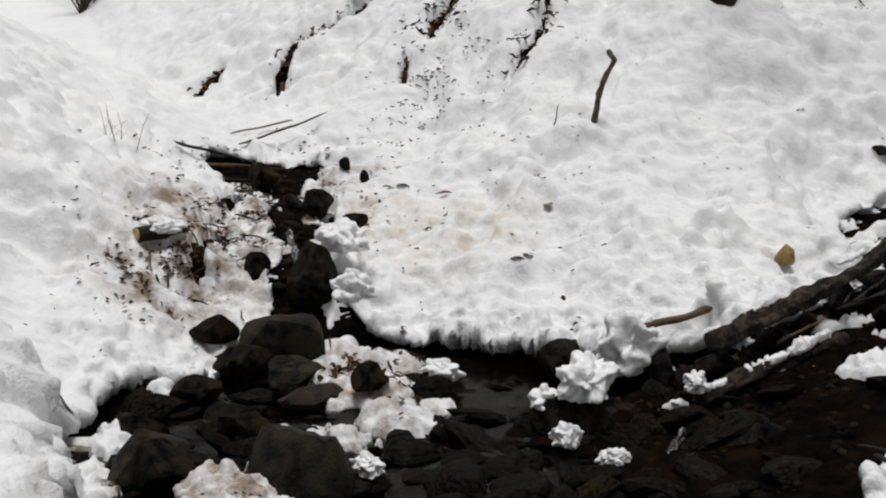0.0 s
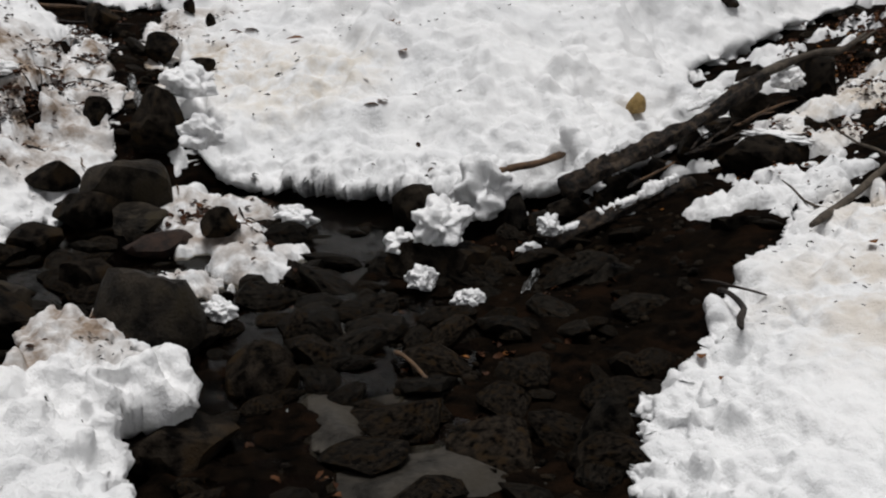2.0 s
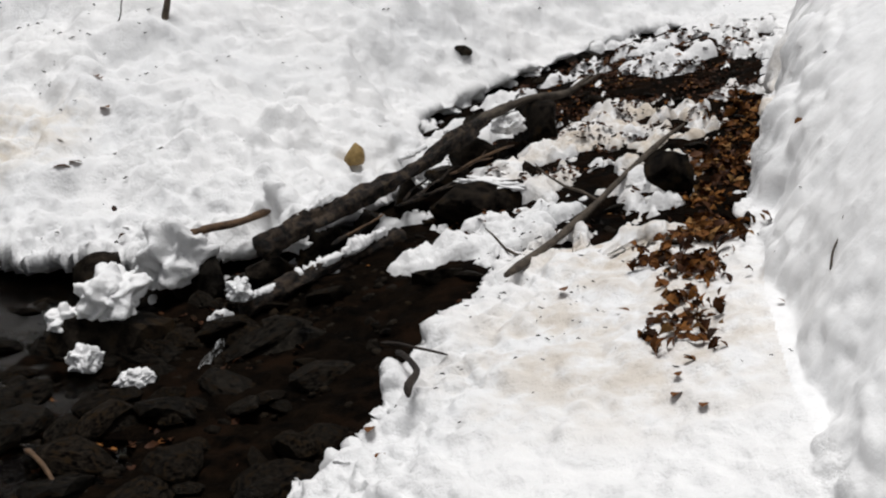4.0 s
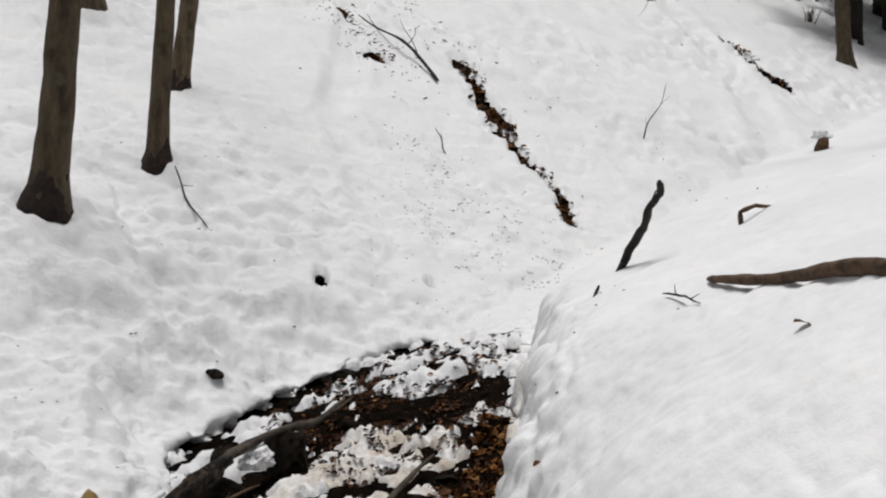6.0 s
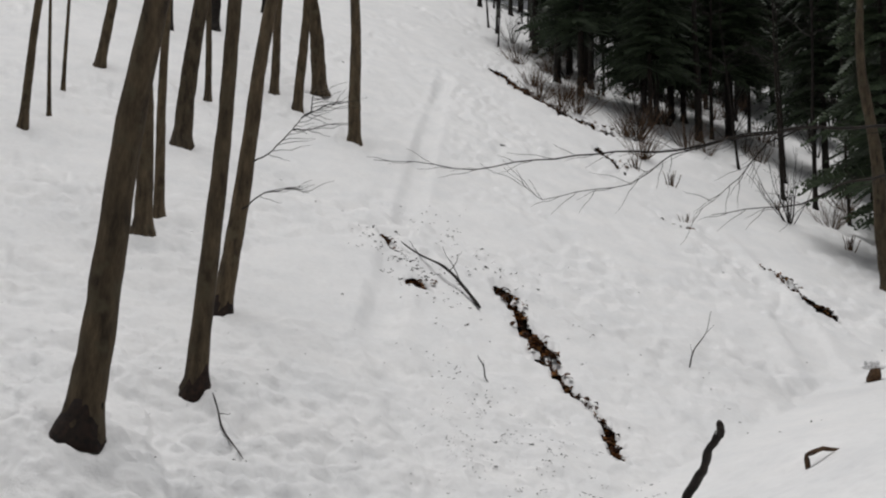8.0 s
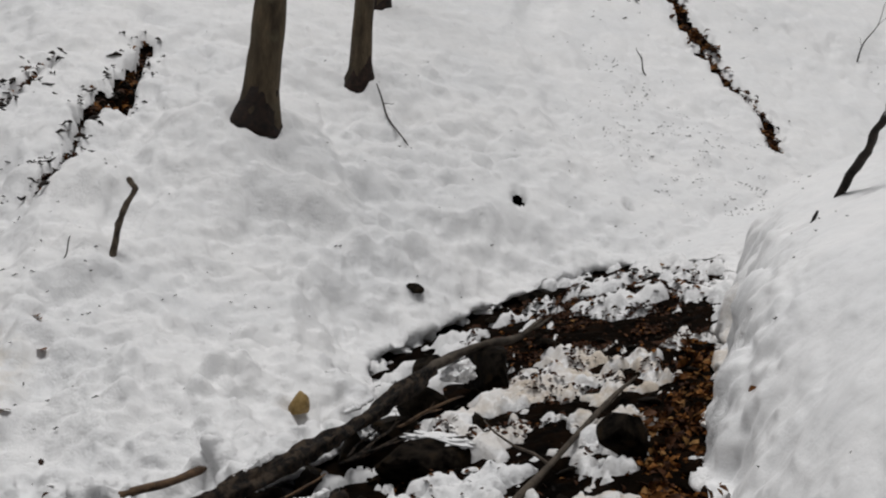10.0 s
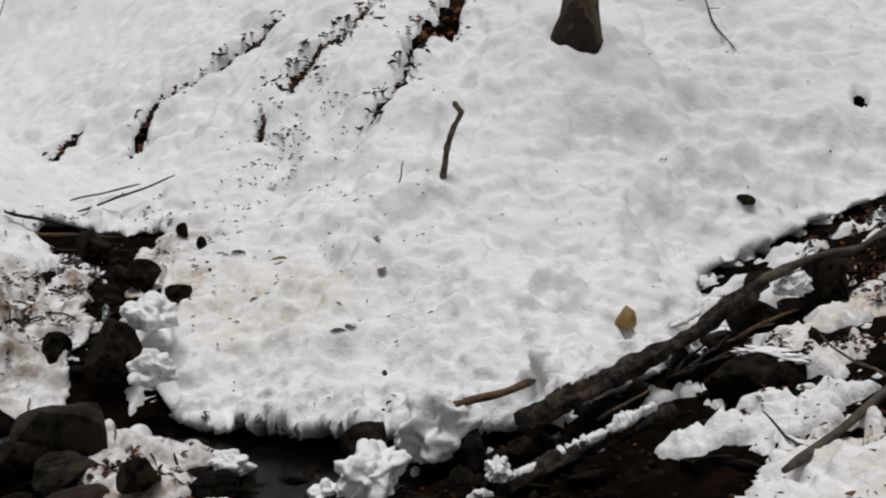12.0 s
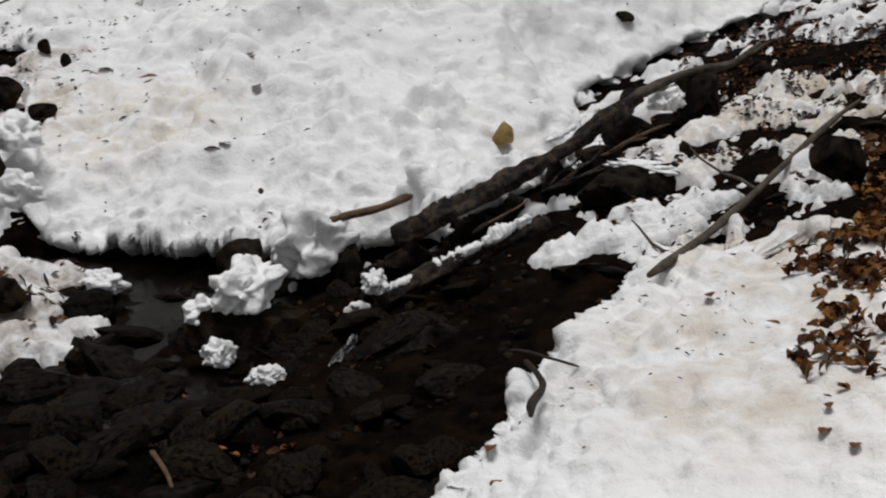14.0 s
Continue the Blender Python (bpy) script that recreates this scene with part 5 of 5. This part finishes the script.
def in_wood(x, y):
    edge = np.interp(y, [12, 20, 23, 27, 30, 32, 33.5, 35, 37.5, 41, 50, 80], [27, 24.8, 26.5, 28.0, 29.5, 28.5, 25.6, 24.4, 23.6, 24, 28, 42])
    return x > edge


tree("tree", (24.5, 21.0, snow_z(24.5, 21.0) - 0.1), (24.1, 21.15, snow_z(24.5, 21.0) + 7.0), 0.46, "straight grey tree at the edge of the wood", 41, BARK, 15)
t_b = tree("tree", (30.2, 35.2, snow_z(30.2, 35.2) - 0.1), (30.2, 35.3, snow_z(30.2, 35.2) + 6), 0.36, "dark bare tree within the wood", 42, DARK_BARK, 15, 14)
t_c = tree("tree", (28.3, 28.6, snow_z(28.3, 28.6) - 0.1), (28.2, 28.6, snow_z(28.3, 28.6) + 4), 0.17, "thin dark tree within the wood", 43, DARK_BARK, 10, 14)
t_d = tree("tree", (29.5, 32.1, snow_z(29.5, 32.1) - 0.1), (29.1, 32.2, snow_z(29.5, 32.1) + 4), 0.13, "slender dark tree within the wood", 44, DARK_BARK, 8, 14)
put_all([t_b, t_c, t_d, t_c], zone(1, 190, 22, 66, 14, 66, in_wood), 5)
conifer("conifer", (27.4, 23.2, snow_z(27.4, 23.2)), 13, 3.2, 51, "dark green conifer at the edge of the wood", 2.6)
c_b = conifer("conifer", (31.0, 38.0, snow_z(31.0, 38.0)), 10, 2.6, 52, "dark green conifer within the wood")
c_c = conifer("conifer", (33.0, 36.5, snow_z(33.0, 36.5)), 12, 3.6, 53, "tall dark conifer with bare lower trunk", 3.2)
put_all([c_b, c_c, c_c], zone(2, 95, 25, 66, 22, 70, lambda x, y: in_wood(x - 2.5, y)), 6)
s_a = shrub("shrub", (26.0, 26.0, snow_z(26.0, 26.0)), 2.4, 16, 61, "bare brown shrub at the edge of the wood", 0.7)
s_b = shrub("shrub", (25.2, 33.0, snow_z(25.2, 33.0)), 1.8, 18, 62, "bare brown shrub at the edge of the wood", 0.8)
put_all([s_a, s_b], zone(3, 46, 22, 44, 18, 50, lambda x, y: in_wood(x - 1.0, y)), 7)
s_c = shrub("shrub", (23.6, 30.5, snow_z(23.6, 30.5)), 1.0, 44, 66, "low brown shrub on the snowy slope", 1.5, DEADWOOD, 0.8)
put_all([s_c], [(23.3, 40.3), (23.2, 39.2), (23.0, 38.3), (22.9, 37.4), (23.2, 36.6), (22.9, 35.9), (23.3, 35.2), (23.4, 34.4), (23.9, 33.8), (24.4, 33.3), (24.9, 33.2), (25.6, 33.4), (24.2, 35.4), (24.6, 37.0), (24.1, 38.6)], 17)
put_all([s_c], zone(13, 16, 24, 38, 24, 46, in_wood), 18)
s_d = shrub("shrub", (21.8, 29.6, snow_z(21.8, 29.6)), 0.45, 12, 68, "low dead plant tuft sticking out of snow", 0.9, DEADWOOD, 1.3)
put_all([s_d], [(22.8, 27.9), (22.2, 28.9), (20.1, 20.2), (19.9, 19.4), (19.85, 18.8), (20.9, 21.9), (26.7, 27.2), (26.8, 24.4), (20.6, 24.5)], 19)
put_all([t_b, t_c, t_d], zone(4, 60, -14, 13, 33, 75, lambda x, y: x < 13.5 + (y - 33) * 0.3), 8)
put_all([t_b, t_c], zone(6, 40, -40, 45, 72, 90, lambda x, y: True), 9)
shrub("shrub", (-6.37, 19.55, snow_z(-6.37, 19.55)), 2.2, 26, 63, "bare many-stemmed shrub in the snowy hollow", 0.45, PALE_WOOD)
shrub("shrub", (-2.75, 9.3, snow_z(-2.75, 9.3)), 0.35, 5, 64, "thin dry weed stalks in the snow", 0.9, PALE_WOOD, 0.25)

# a tree whose long bare limbs reach across the view of the hill
limb_tree = base("tree", (17.2, 11.4, snow_z(17.2, 11.4)), "bare tree with long drooping limbs", "tree", "bare trees")
g = Vector(limb_tree.location)
bm = bmesh.new()
tube(bm, [(0, 0, -0.3 + k * 0.75) for k in range(14)], [0.2 - 0.012 * k for k in range(14)], 12, 0.15, 71)
part("trunk", bm, BARK, limb_tree)
for line, r0 in (([(16.9, 11.8, 6.6), (15.59, 13.0, 6.39), (14.54, 14.09, 6.5), (13.04, 15.58, 6.23), (11.6, 16.65, 6.18), (10.08, 17.66, 5.92), (8.4, 18.42, 6.03)], 0.034),
                 ([(14.6, 14.0, 6.5), (13.87, 14.75, 6.45), (12.97, 15.65, 6.15), (12.51, 16.2, 5.68), (11.22, 17.17, 5.41), (10.73, 17.35, 5.75)], 0.018),
                 ([(16.9, 11.8, 6.0), (15.74, 13.18, 5.63), (15.23, 13.79, 5.55), (14.78, 14.39, 5.23), (13.68, 15.46, 5.11)], 0.035),
                 ([(14.6, 14.1, 6.5), (14.18, 14.54, 6.29), (13.94, 15.01, 5.71), (13.45, 15.65, 5.12)], 0.02)):
    bm = bmesh.new()
    pts = [Vector(p) - g for p in line]
    fine = []
    for a, b in zip(pts, pts[1:]):
        fine += bent(a, b, 6, 0.02, 73)[:-1]
    fine.append(pts[-1])
    tube(bm, fine, [r0 * (1 - 0.85 * k / (len(fine) - 1)) for k in range(len(fine))], 7)
    r = random.Random(75)
    for k in range(3, len(fine) - 1):
        go = (fine[k + 1] - fine[k]).normalized() + Vector((r.uniform(-0.7, 0.7), r.uniform(-0.7, 0.7), r.uniform(-0.5, 0.7)))
        tube(bm, bent(fine[k], fine[k] + go.normalized() * r.uniform(0.4, 1.0), 6, 0.04, k), [0.006, 0.0055, 0.005, 0.0045, 0.0035, 0.0025], 5)
    part("limb", bm, DARK_BARK, limb_tree)


# white water where the brook drops between stones
def cascade(line, width, label, seed):
    pts, n, m = [], 24, 9
    way = [Vector(p) for p in line]
    for k in range(n):
        t = k / (n - 1) * (len(way) - 1)
        i = min(int(t), len(way) - 2)
        p, go = way[i].lerp(way[i + 1], t - i), (way[i + 1] - way[i]).normalized()
        side = Vector((-go.y, go.x, 0)).normalized()
        for j in range(m):
            u = j / (m - 1) * 2 - 1
            w = width * (0.75 + 0.6 * noise.noise(Vector((seed, k * 0.22, u))))
            q = p + side * u * w
            lump = 0.035 * (1 - u * u) + 0.03 * noise.noise(q * 9 + Vector((seed, 0, 0))) * (1 - u**4) - 0.03 * u**4
            pts.append((q.x, q.y, q.z + lump))
    ob = new("water", sheet("water", pts, quads(n, m), FOAM))
    return tagged(ob, label, "water", kind="structure")


cascade([(1.2, 5.22, -1.84), (1.1, 5.02, -1.86), (0.99, 4.77, -1.9)], 0.035, "white water running between brook stones", 3)
cascade([(-1.22, 8.3, bed_z(-1.22, 8.3) + 0.03), (-1.14, 7.95, bed_z(-1.14, 7.95) + 0.03), (-1.05, 7.65, bed_z(-1.05, 7.65) + 0.03), (-1.0, 7.4, bed_z(-1.0, 7.4) + 0.02)], 0.045, "little white fall of the upper brook", 5)
